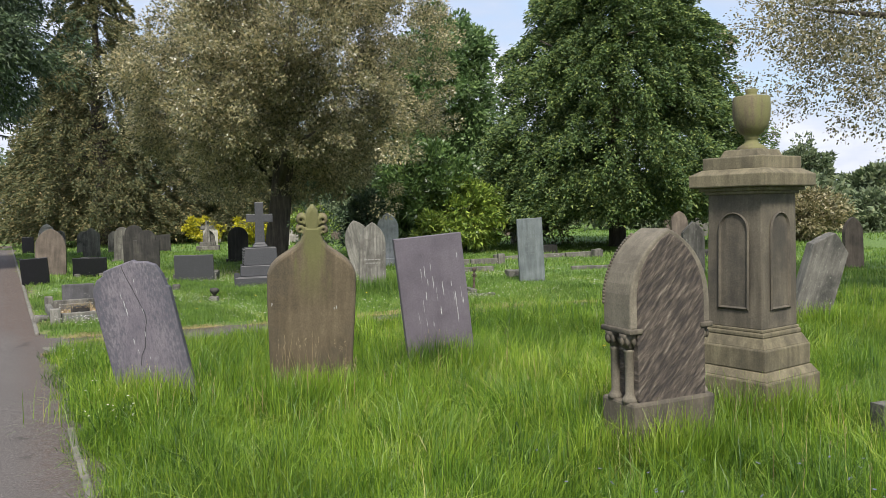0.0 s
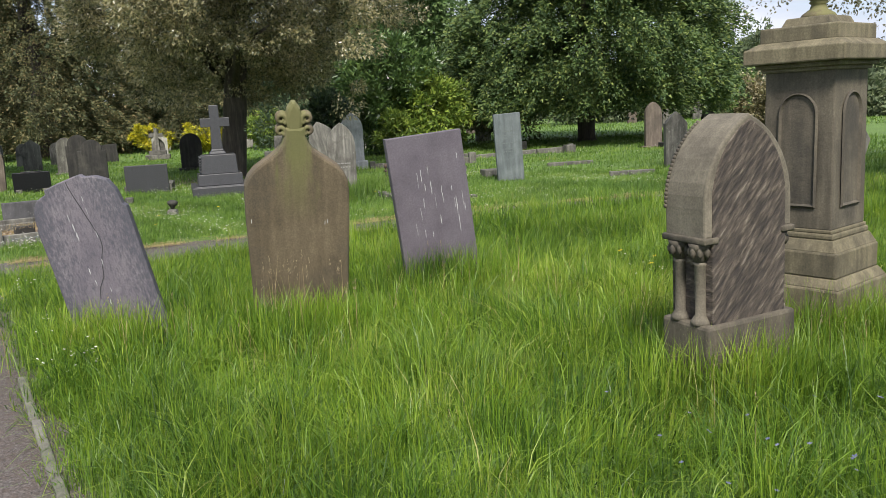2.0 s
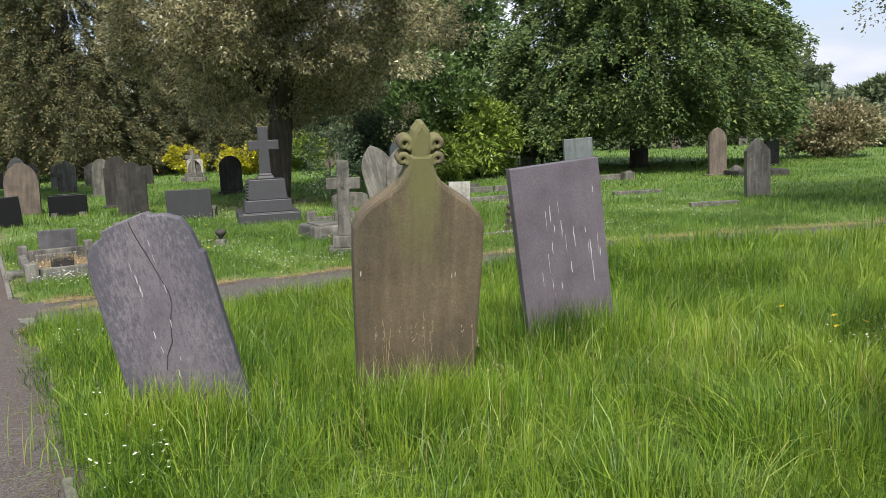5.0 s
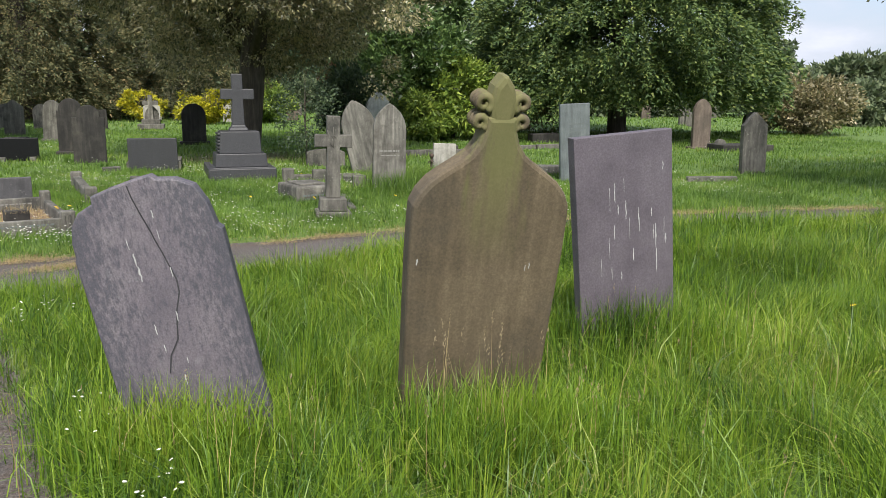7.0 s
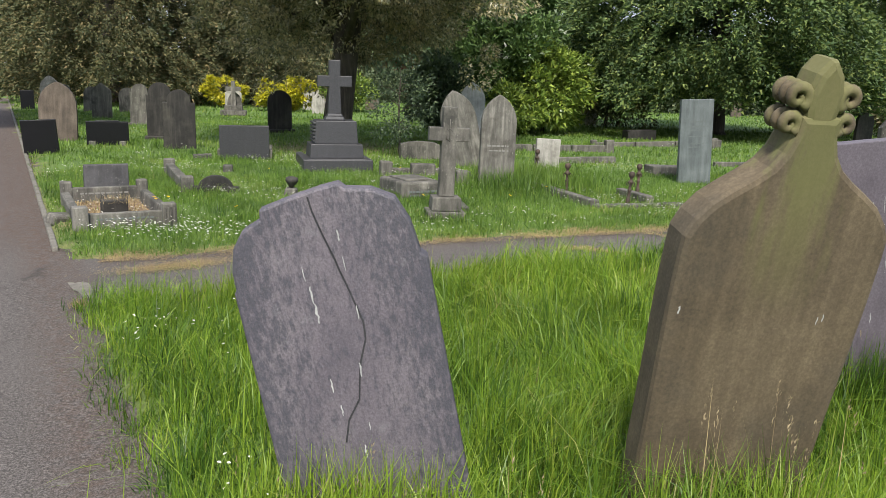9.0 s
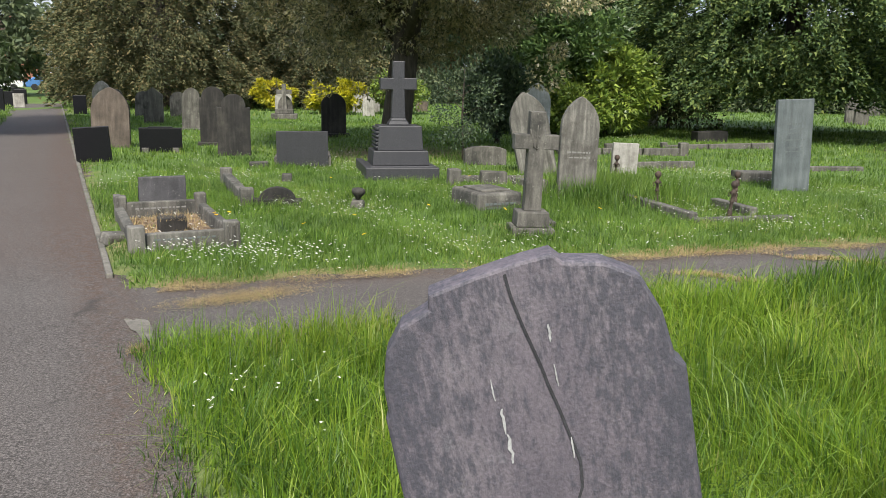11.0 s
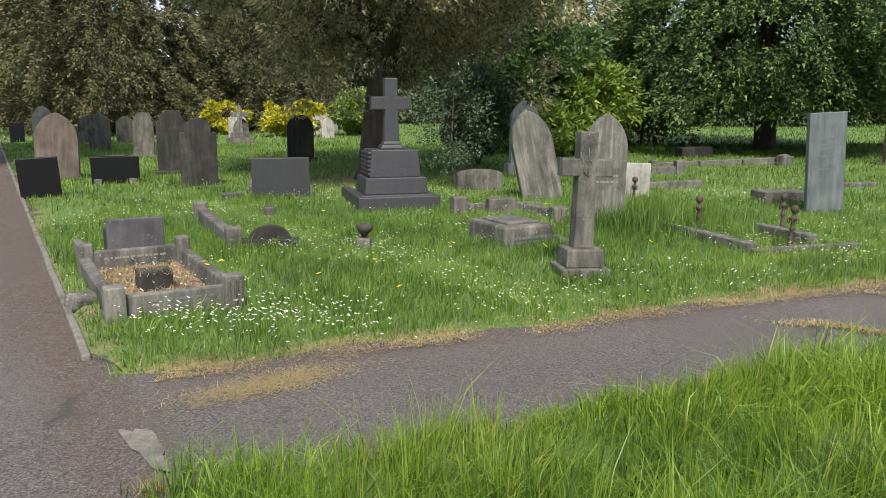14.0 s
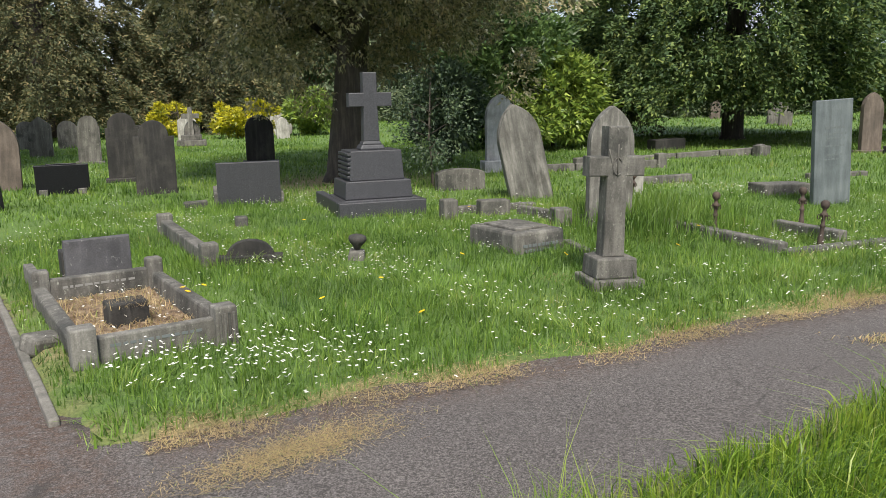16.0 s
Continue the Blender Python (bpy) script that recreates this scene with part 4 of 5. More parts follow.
def wheel_cross():
    root = thing("stone_cross", pose(-2.72, 14.5, 0.02, 0, 1.5, 10), "weathered grey stone cross on a small plinth", "cross")
    part("plinth", box(0.46, 0.42, 0.11, (0, 0, -0.04), 0.015), GREYSTONE, root)
    part("plinth_block", box(0.36, 0.32, 0.17, (0, 0, 0.07), 0.015, 0.96), GREYSTONE, root)
    c = [(-0.095, 0.24), (0.095, 0.24), (0.085, 0.9), (0.24, 0.9), (0.24, 1.06), (0.085, 1.06), (0.085, 1.3), (-0.085, 1.3), (-0.085, 1.06), (-0.24, 1.06), (-0.24, 0.9), (-0.085, 0.9)]
    part("cross", prism(c, 0.16, 0.012), GREYSTONE, root)
    bm = bmesh.new()
    tube([(0.035 * math.cos(a * 0.4 + 0.6), -0.083, 0.98 + 0.07 * math.sin(a * 0.4 + 0.6)) for a in range(13)], [0.005] * 13, 6, bm=bm)
    tube([(0, -0.083, z) for z in (0.9, 0.98, 1.08, 1.16)], [0.005] * 4, 6, bm=bm)
    tube([(-0.06 + 0.03 * math.sin(z * 9), -0.083, z) for z in (0.92, 0.96, 1.0, 1.06, 1.12)], [0.005] * 5, 6, bm=bm)
    part("carving", bm, GREYSTONE, root, "raised carved monogram", True)
    # kerbed plot behind
    part("plot_kerb", box(0.1, 1.5, 0.1, (0.3, 1.0, -0.03), 0.015), GREYSTONE, root)


def box_tomb():
    root = thing("ledger_tomb", pose(-3.27, 16.2, 0.02, 0, 0, 30), "low grey stone ledger tomb with worn lettering", "tomb")
    part("block", box(0.64, 0.82, 0.27, (0, 0, -0.04), 0.03, 0.97), GREYSTONE, root)
    part("top_panel", box(0.42, 0.55, 0.03, (0, 0, 0.225), 0.012), GREYSTONE, root)
    bars(root, [(-0.22, 0.22, 0.08, 0.03), (-0.2, 0.2, 0.03, 0.025)], LETTERDARK, -0.409)


cross_monument()
wheel_cross()
box_tomb()


def kerbed_grave():
    """A kerbed plot with corner posts, a fallen tablet, a flower block and dry litter inside."""
    yaw = 31
    o = Vector((-5.98, 12.98))
    root = thing("kerbed_grave", pose(o.x, o.y, 0.02, 0, 0, yaw), "tilted stone kerbed grave filled with dry litter", "grave")
    W, L = 0.86, 1.75
    part("front_rail", box(W - 0.12, 0.08, 0.2, (0, 0, -0.02), 0.012), LIGHTSTONE, root)
    part("back_rail", box(W - 0.12, 0.09, 0.22, (0, L, 0.0), 0.012), GREYSTONE, root, "dark back rail with worn lettering")
    for s in (-1, 1):
        b = box(0.1, L - 0.1, 0.2, (0, 0, 0), 0.02)
        bmesh.ops.rotate(b, verts=b.verts, cent=(0, 0, 0), matrix=Matrix.Rotation(radians(s * 5), 3, "Y"))
        bmesh.ops.translate(b, verts=b.verts, vec=(s * W / 2, L / 2, -0.02))
        part("side_rail", b, GREYSTONE, root)
        part("front_post", box(0.15, 0.15, 0.3, (s * W / 2, -0.02, -0.04), 0.012, 0.97), LIGHTSTONE, root, "broken pale corner post" if s < 0 else "fluted corner post")
        part("back_post", box(0.13, 0.12, 0.33, (s * W / 2, L, -0.03), 0.02), GREYSTONE, root)
    for k in range(4):
        part("flute", box(0.016, 0.012, 0.2, (W / 2 - 0.045 + k * 0.03, -0.098, 0.02), 0.004), GREYSTONE, root)
    part("tablet", prism([(x + 0.06, z) for x, z in flat_top(0.52, 0.46)], 0.08, 0.01, L + 0.32), PITTED, root, "dark pitted slate tablet")
    part("rear_block", box(0.4, 0.2, 0.3, (0.05, L + 0.95, -0.02), 0.015), DARKSTONE, root)
    part("rear_rail", box(0.08, 0.9, 0.2, (-0.4, L + 0.6, -0.02), 0.012), GREYSTONE, root)
    part("vase_block", box(0.27, 0.2, 0.19, (-0.02, 0.72, 0.02), 0.012), DARKSTONE, root, "small square stone flower block")
    bm = bmesh.new()
    for i in range(14):
        for j in range(20):
            bm.verts.new((-0.37 + i * 0.057, 0.04 + j * 0.0875, 0.035 + random.uniform(0, 0.03)))
    bm.verts.ensure_lookup_table()
    for i in range(13):
        for j in range(19):
            a = i * 20 + j
            bm.faces.new([bm.verts[k] for k in (a, a + 20, a + 21, a + 1)])
    part("litter", bm, LITTER, root, "dry brown leaf litter", True)
    bars(root, [(-0.28, 0.28, 0.11, 0.018)], LETTERDARK, -0.0415, "inscription")
    bars(root, [(-0.28, 0.25, 0.14, 0.018)], LETTER, L - 0.0465)
    # slumped stone beside the left rail
    b = box(0.24, 0.17, 0.13, (0, 0, 0), 0.03)
    solid("fallen_stone", b, GREYSTONE, pose(-6.78, 13.15, 0.0, 12, 8, 60), "grey broken stone fallen against a grave kerb", "stone")


LITTER = stone_mat("leaf litter", (0.06, 0.035, 0.02), (0.17, 0.11, 0.065), (0.36, 0.28, 0.18), scale=16, streaks=0.1, bump=1.0)
kerbed_grave()


def low_kerbs():
    specs = [((-7.3, 17.7), (-6.3, 15.7), 0.17, "low broken stone grave kerb"), ((-1.45, 17.1), (-0.75, 15.5), 0.12, "sunken grave kerb in grass"), ((-0.2, 16.9), (0.05, 15.9), 0.12, "tilted old stone grave kerb"), ((-0.8, 15.4), (0.45, 15.75), 0.07, "flat pale stone grave kerb"),
             ((-1.9, 24.2), (0.9, 24.6), 0.16, "row of low grave kerbs"), ((-2.9, 18.6), (-2.2, 17.4), 0.12, "mossy low stone grave kerb"), ((-3.9, 18.75), (-2.6, 19.1), 0.09, "mossy low stone grave kerb"), ((0.8, 26.5), (4.2, 27.3), 0.14, "low grave kerb under the conifer"), ((3.4, 18.5), (4.4, 18.6), 0.1, "half-buried grey stone grave kerb"), ((2.6, 21.8), (3.8, 22.0), 0.1, "half-buried grey stone grave kerb"), ((-1.0, 21.6), (0.6, 21.9), 0.12, "low grey stone grave kerb")]
    for (x0, y0), (x1, y1), h, label in specs:
        a, b = Vector((x0, y0)), Vector((x1, y1))
        d = (b - a).length
        c = (a + b) / 2
        root = thing("grave_kerb", pose(c.x, c.y, 0.02, random.uniform(-1, 1), random.uniform(-1.5, 1.5), math.degrees(math.atan2(b.y - a.y, b.x - a.x))), label, "kerb", "old grave kerbs")
        n = max(1, round(d / 1.1))
        for i in range(n):
            part("rail", box(d / n - 0.03, 0.13, h + 0.05, (-d / 2 + (i + 0.5) * d / n, 0, -0.05), 0.018), GREYSTONE, root)
        for s in (-1, 1) if h > 0.13 else ():
            part("post", box(0.15, 0.17, h + 0.12, (s * d / 2, 0, -0.05), 0.02), GREYSTONE, root)
    for x, y, w, h, label in ((-3.86, 18.35, 0.2, 0.25, "short square stone post"), (-3.25, 18.6, 0.42, 0.2, "mossy squared grey stone block"), (-2.55, 17.5, 0.22, 0.22, "short square stone post"), (1.25, 19.9, 0.84, 0.17, "flat grey stone slab"), (-6.5, 18.2, 0.16, 0.12, "small round grey stone post"), (-7.5, 19.9, 0.34, 0.12, "small worn grey stone lump"), (7.6, 26.2, 1.6, 0.2, "dark polished flat tomb"), (2.6, 29.5, 0.9, 0.3, "dark low chest tomb under a conifer"), (-0.6, 25.2, 0.4, 0.2, "small squared grey stone block"), (0.9, 24.6, 0.2, 0.3, "short square grey stone post"), (4.1, 27.0, 0.3, 0.24, "short square grey stone post")):
        solid("stone_block", box(w, w * 0.5 if w > 0.3 else w, h + 0.05, (0, 0, -0.05), 0.02), GREYSTONE if "dark" not in label else DARKSTONE, pose(x, y, 0.02, 0, random.uniform(-2, 2), 14 + random.uniform(-5, 5)), label, "stone block", "loose stones")


low_kerbs()


def iron_posts():
    prof = [(0.03, -0.1), (0.03, 0.1), (0.022, 0.12), (0.02, 0.2), (0.032, 0.215), (0.02, 0.23), (0.018, 0.3), (0.038, 0.315), (0.038, 0.335), (0.02, 0.35), (0.018, 0.38), (0.034, 0.395), (0.044, 0.42), (0.04, 0.45), (0.02, 0.47)]
    first = thing("iron_post", pose(-1.02, 16.6, 0.03, 2, 0, 0), "rusty ball-topped iron railing post", "post", "rusty railing posts")
    part("shaft", lathe(prof, 12), RUST, first, smooth=True)
    for a in (0, 1.57, 3.14, 4.71):
        bm = bmesh.new()
        tube([(0.045 * math.cos(a) + 0.012 * math.sin(q) * math.cos(a), 0.045 * math.sin(a) + 0.012 * math.sin(q) * math.sin(a), 0.3 + 0.024 * math.cos(q)) for q in [k * 0.7 for k in range(10)]], [0.005] * 10, 5, bm=bm)
        part("chain_ring", bm, RUST, first)
    copy_thing(first, pose(0.05, 16.8, 0.03, -3, 4, 30))
    copy_thing(first, pose(-0.3, 15.7, 0.03, 3, 6, 60))
    copy_thing(first, pose(-1.3, 18.9, 0.03, 0, 3, 20))


iron_posts()
urn_root = thing("broken_urn", pose(-4.9, 15.85, 0.02, 4, 5, 0), "small dark broken urn on a stone foot", "urn")
part("foot", box(0.18, 0.18, 0.12, (0, 0, -0.03), 0.015, 0.8), GREYSTONE, urn_root)
part("bowl", lathe([(0.03, 0.1), (0.04, 0.13), (0.075, 0.17), (0.09, 0.2), (0.085, 0.23), (0.05, 0.245)], 16), DARKSTONE, urn_root, smooth=True)
angel = thing("carved_cross", pose(-12.0, 37.0, 0.03, 0, 0, 14), "pale carved cross memorial on steps", "cross")
part("steps", box(1.0, 0.8, 0.2, (0, 0, 0), 0.02), GREYSTONE, angel)
part("upper_step", box(0.7, 0.55, 0.18, (0, 0, 0.2), 0.02), GREYSTONE, angel)
part("cross", prism([(-0.1, 0.38), (0.1, 0.38), (0.08, 0.95), (0.3, 0.95), (0.3, 1.12), (0.08, 1.12), (0.08, 1.35), (-0.08, 1.35), (-0.08, 1.12), (-0.3, 1.12), (-0.3, 0.95), (-0.08, 0.95)], 0.14), LIGHTSTONE, angel)


# ---- plants ----
def leaves_mesh(name, c, axis, length, width, rs, sprig=False):
    """One leaf per place c along its axis: a folded diamond, or a plain pointed sprig for trees far off."""
    n = len(c)
    axis = axis / np.maximum(np.linalg.norm(axis, axis=1, keepdims=True), 1e-6)
    side = np.cross(axis, rs.normal(size=(n, 3)))
    side /= np.maximum(np.linalg.norm(side, axis=1, keepdims=True), 1e-6)
    nor = np.cross(axis, side)
    L, W = length[:, None], width[:, None]
    if sprig:
        v = np.stack([c - side * W * 0.55, c + side * W * 0.55, c + axis * L + nor * W * 0.2], 1).reshape(-1, 3)
        return raw_mesh(name, v, np.arange(n * 3).reshape(-1, 3))
    v = np.stack([c, c + axis * L * 0.45 + side * W * 0.5 + nor * W * 0.12, c + axis * L, c + axis * L * 0.45 - side * W * 0.5 + nor * W * 0.12], 1).reshape(-1, 3)
    i = np.arange(n)[:, None] * 4
    f = np.concatenate([i + [[0, 1, 2]], i + [[0, 2, 3]]], 1).reshape(-1, 3)
    return raw_mesh(name, v, f)


def lumps(rs, n, radii, shape, boughs=0):
    """Clump centres over a crown: unit places scaled by radii, kept by shape(u) -> scale; gathered on boughs where asked."""
    u = rs.normal(size=(n, 3))
    if boughs:
        lead = rs.normal(size=(boughs, 3))
        lead /= np.linalg.norm(lead, axis=1, keepdims=True)
        u = lead[rs.randint(0, boughs, n)] + u * 0.15
    u /= np.linalg.norm(u, axis=1, keepdims=True)
    k = rs.uniform(0.3, 1.0, n) ** 0.5 * np.where(rs.rand(n) < 0.25, rs.uniform(1.0, 1.16, n), 1.0)
    p = u * k[:, None]
    p *= shape(p)[:, None]
    return p * np.array(radii)


def crown_leaves(rs, centres, lump_r, per, flat=0.75, droop=0.0, out=None):
    n = len(centres)
    d = rs.normal(size=(n, per, 3))
    d /= np.linalg.norm(d, axis=2, keepdims=True)
    rad = rs.uniform(0.25, 1.0, (n, per, 1)) ** 0.5
    p = centres[:, None, :] + d * rad * lump_r[:, None, None] * np.array([1, 1, flat])
    axis = d + rs.normal(size=d.shape) * 0.75
    if out is not None:
        axis += out[:, None, :] * 0.8
    axis[:, :, 2] -= droop
    return p.reshape(-1, 3), axis.reshape(-1, 3)


def spray_leaves(rs, centres, out, lump_r, per, droop):
    """Flat drooping sprays that reach outwards, with dark gaps between one and the next."""
    n = len(centres)
    tang = np.stack([-out[:, 1], out[:, 0], np.zeros(n)], 1)
    R = lump_r[:, None, None]
    s = rs.uniform(0, 1, (n, per, 1)) ** 0.8
    wide = rs.normal(0, 0.34, (n, per, 1)) * (1.05 - 0.75 * s)
    p = centres[:, None, :] + out[:, None, :] * (s - 0.45) * 1.5 * R + tang[:, None, :] * wide * R
    p[:, :, 2:] += (rs.normal(0, 0.2, (n, per, 1)) - (0.25 + droop) * s * s - 0.4 * np.abs(wide)) * R
    axis = out[:, None, :] * 0.8 + tang[:, None, :] * wide * 1.3 + rs.normal(0, 0.35, (n, per, 3))
    axis[:, :, 2:] += 0.25 - droop * s
    return p.reshape(-1, 3), axis.reshape(-1, 3)


def limb_bm(rs, base, top, r0, n_limb, spread, z0, z1):
    bm = bmesh.new()
    mid = (Vector(base) + Vector(top)) / 2 + Vector((rs.uniform(-0.1, 0.1), rs.uniform(-0.1, 0.1), 0))
    tube([base, Vector(base) + Vector((0, 0, 0.25)), mid, top], [r0 * 1.45, r0, r0 * 0.75, r0 * 0.2], 12, bm=bm)
    limbs = []
    for i in range(n_limb):
        a = i * 2.4 + rs.uniform(0, 0.8)
        z = rs.uniform(z0, z1)
        s = (z - base[2]) / max(0.1, top[2] - base[2])
        p = Vector(base).lerp(Vector(top), min(s, 0.9))
        q = p + Vector((math.cos(a) * spread * 0.5, math.sin(a) * spread * 0.5, spread * 0.3))
        e = p + Vector((math.cos(a + 0.2) * spread, math.sin(a + 0.2) * spread, spread * rs.uniform(0.2, 0.5)))
        b = bmesh.new()
        tube([p, q, e], [r0 * 0.4, r0 * 0.25, r0 * 0.06], 7, bm=b)
        limbs.append(b)
    return bm, limbs


def tree(name, x, y, label, leaf, height, radius, base, n_lump, per, leaf_l, leaf_w, seed, trunk_r=0.25, lump=0.2, conical=False, droop=0.0, skirt=0.0, lean=(0, 0), stretch=1.0, boughs=0):
    rs = np.random.RandomState(seed)
    root = thing(name, pose(x, y, at_ground(x, y)), label, "tree" if height > 3.5 else "shrub")
    half = (height - base) / 2
    zc = base + half
    if conical:
        t = rs.uniform(0, 1, n_lump) ** 1.35
        a = rs.uniform(0, 6.2832, n_lump)
        prof = (1 - t) ** 0.78 * (0.92 + 0.08 * np.sin(t * 31 + 2 * a + seed) + 0.06 * np.sin(5 * a + t * 9)) * np.minimum(1, 0.8 + t * 2)
        depth = np.where(rs.rand(n_lump) < 0.45, rs.uniform(0.3, 0.78, n_lump), rs.uniform(0.86, 1.07, n_lump))
        rr = radius * prof * depth + 0.12
        cen = np.stack([np.cos(a) * rr, np.sin(a) * rr * stretch, base + t * (height - base) - 0.25 * rr / radius], 1)
        outv = np.stack([np.cos(a), np.sin(a), np.full(n_lump, -0.35)], 1)
        lr = lump * radius * rs.uniform(0.6, 1.3, n_lump) * (1 - 0.6 * t)
    else:
        cen = lumps(rs, n_lump, (radius, radius * stretch, half), lambda p: 0.82 + 0.16 * np.sin(p[:, 0] * 7 + seed) * np.cos(p[:, 2] * 6 + p[:, 1] * 5) + 0.1 * rs.rand(len(p)), boughs)
        if skirt:
            low = cen[:, 2] < 0
            cen[low, 2] *= skirt
        cen[:, 2] += zc
        outv = cen - np.array([0, 0, zc])
        outv /= np.maximum(np.linalg.norm(outv, axis=1, keepdims=True), 1e-6)
        lr = lump * radius * rs.uniform(0.55, 1.35, n_lump)
    cen[:, 0] += lean[0] * cen[:, 2] / height
    cen[:, 1] += lean[1] * cen[:, 2] / height
    if conical:
        p, axis = spray_leaves(rs, cen, outv, lr, per, droop)
    else:
        p, axis = crown_leaves(rs, cen, lr, per, 0.8, droop, outv)
    p[:, 2] = np.maximum(p[:, 2], 0.06)
    me = leaves_mesh("crown", p, axis, leaf_l * rs.uniform(0.6, 1.3, len(p)), leaf_w * rs.uniform(0.6, 1.3, len(p)), rs, y > 28 or leaf in (CEDAR, SPRUCE, HOLLY))
    me.materials.append(leaf)
    crown = new("crown", me)
    crown.parent = root
    tagged(crown, kind="stuff")
    if trunk_r:
        tb, limbs = limb_bm(rs, (0, 0, -0.1), (lean[0] * 0.6, lean[1] * 0.6, height * 0.82), trunk_r, 9, radius * 0.62, base * 0.8 + 0.3, height * 0.6)
        part("trunk", tb, BARK, root, smooth=True)
        for b in limbs:
            part("limb", b, BARK, root, smooth=True)
    return root


tree("holly_tree", -5.6, 23.5, "broad dull olive tree with low hanging branches", HOLLY, 9.9, 5.1, 1.3, 1500, 200, 0.085, 0.042, 3, 0.34, 0.075, skirt=0.95, lean=(1.4, 0), boughs=190)
tree("conifer_tree", 5.9, 33.2, "large dense green cypress with drooping sprays", CYPRESS, 15.5, 6.0, 1.8, 2900, 150, 0.14, 0.07, 7, 0.34, 0.13, conical=True, droop=0.3)
tree("birch_tree", -1.2, 40.0, "tall fresh green broadleaf tree", BIRCH, 12.0, 3.1, 1.5, 260, 190, 0.2, 0.11, 11, 0.2, 0.22)
tree("cedar_tree", -21.0, 46.0, "tall dark brown green conifer", CEDAR, 16.5, 5.8, 1.0, 1500, 120, 0.17, 0.075, 13, 0.5, 0.13, conical=True, droop=0.35)
tree("cedar_tree", -14.5, 50.0, "tall dark brown green conifer", CEDAR, 14.0, 4.8, 0.8, 1100, 95, 0.19, 0.085, 17, 0.45, 0.14, conical=True, droop=0.35)
tree("spruce_tree", -17.6, 25.5, "dark blue green spruce overhanging the path", SPRUCE, 13.0, 5.2, 3.0, 560, 220, 0.16, 0.06, 19, 0.35, 0.13, droop=0.7, boughs=90)
tree("cedar_tree", -27.5, 55.0, "tall dark brown green conifer", CEDAR, 14.0, 4.6, 0.8, 900, 90, 0.2, 0.09, 18, 0.45, 0.14, conical=True, droop=0.35)
tree("blossom_tree", 8.7, 14.9, "olive tree with cream blossom", BLOSSOM, 8.5, 4.3, 2.1, 850, 100, 0.062, 0.037, 23, 0.25, 0.1)
tree("green_shrub", -1.6, 31.5, "deep green broad leafy shrub", SHRUB, 4.4, 2.1, 0.2, 150, 150, 0.2, 0.09, 29, 0.08, 0.24)
tree("lime_shrub", -0.2, 31.0, "yellow green leafy laurel shrub", LIME, 3.0, 1.5, 0.1, 130, 150, 0.18, 0.075, 31, 0.06, 0.25)
tree("lime_shrub", -1.2, 29.9, "yellow green leafy laurel shrub", LIME, 1.5, 1.0, 0.1, 60, 120, 0.16, 0.07, 32, 0.04, 0.28)
tree("golden_shrub", -14.4, 44.0, "bright golden yellow privet bush", GOLD, 1.75, 1.1, 0.05, 60, 100, 0.14, 0.07, 37, 0.04, 0.2, boughs=16)
tree("golden_shrub", -11.0, 42.0, "bright golden yellow privet bush", GOLD, 1.75, 1.5, 0.05, 80, 100, 0.15, 0.08, 41, 0.04, 0.17, boughs=20)
tree("golden_shrub", -8.4, 43.5, "golden green privet bush", LIME, 1.8, 1.4, 0.05, 70, 100, 0.16, 0.09, 43, 0.04, 0.26)
tree("holly_sapling", -3.95, 21.9, "thin dark holly sapling under the tree", SPRUCE, 2.3, 0.75, 0.15, 70, 40, 0.065, 0.035, 47, 0.03, 0.3)
# foliage at (-3.4, 27) is added to stand in for the dark space behind the sapling
tree("dark_shrub", -3.4, 27.0, "dark leafy mass filling shade", SPRUCE, 2.4, 0.9, 0.1, 80, 110, 0.12, 0.06, 53, 0.06, 0.26)
tree("dark_shrub", 2.6, 36.0, "dark leafy mass filling shade", CEDAR, 3.0, 2.0, 0.1, 90, 120, 0.16, 0.07, 54, 0.06, 0.26)
tree("rhododendron", 13.7, 35.0, "round bush covered in cream blossom", BLOSSOM, 2.2, 2.1, 0.05, 170, 110, 0.13, 0.08, 59, 0.05, 0.2)
for i, (x, y, h, r) in enumerate(((24, 60, 3.4, 3.0), (33, 66, 4.6, 3.2), (17, 72, 4, 4), (42, 60, 4, 5), (11, 80, 6.5, 5), (50, 74, 8, 6), (-34, 76, 10, 6), (-46, 88, 11, 7), (-25, 84, 9, 6), (-11, 72, 9, 5.5), (-3, 78, 9, 5.5), (4, 70, 8, 5), (-40, 60, 9, 5), (27, 90, 7, 4), (38, 95, 8.5, 4), (-18, 66, 8, 5))):
    tree("distant_tree", x, y, "hazy green distant broadleaf tree", FARGREEN, h, r, 0.3, 120, 70, 0.5, 0.3, 61 + i, 0.25, 0.26)
for i, (x, y, w) in enumerate(((22, 44, 6), (30, 48, 7), (38, 50, 7), (14, 56, 7), (2, 60, 7), (-8, 62, 7), (-20, 62, 6))):
    tree("hedge", x, y, "clipped dark green boundary hedge", FARGREEN, 2.0, w, 0.0, 130, 90, 0.3, 0.16, 91 + i, 0, 0.14, stretch=0.35)


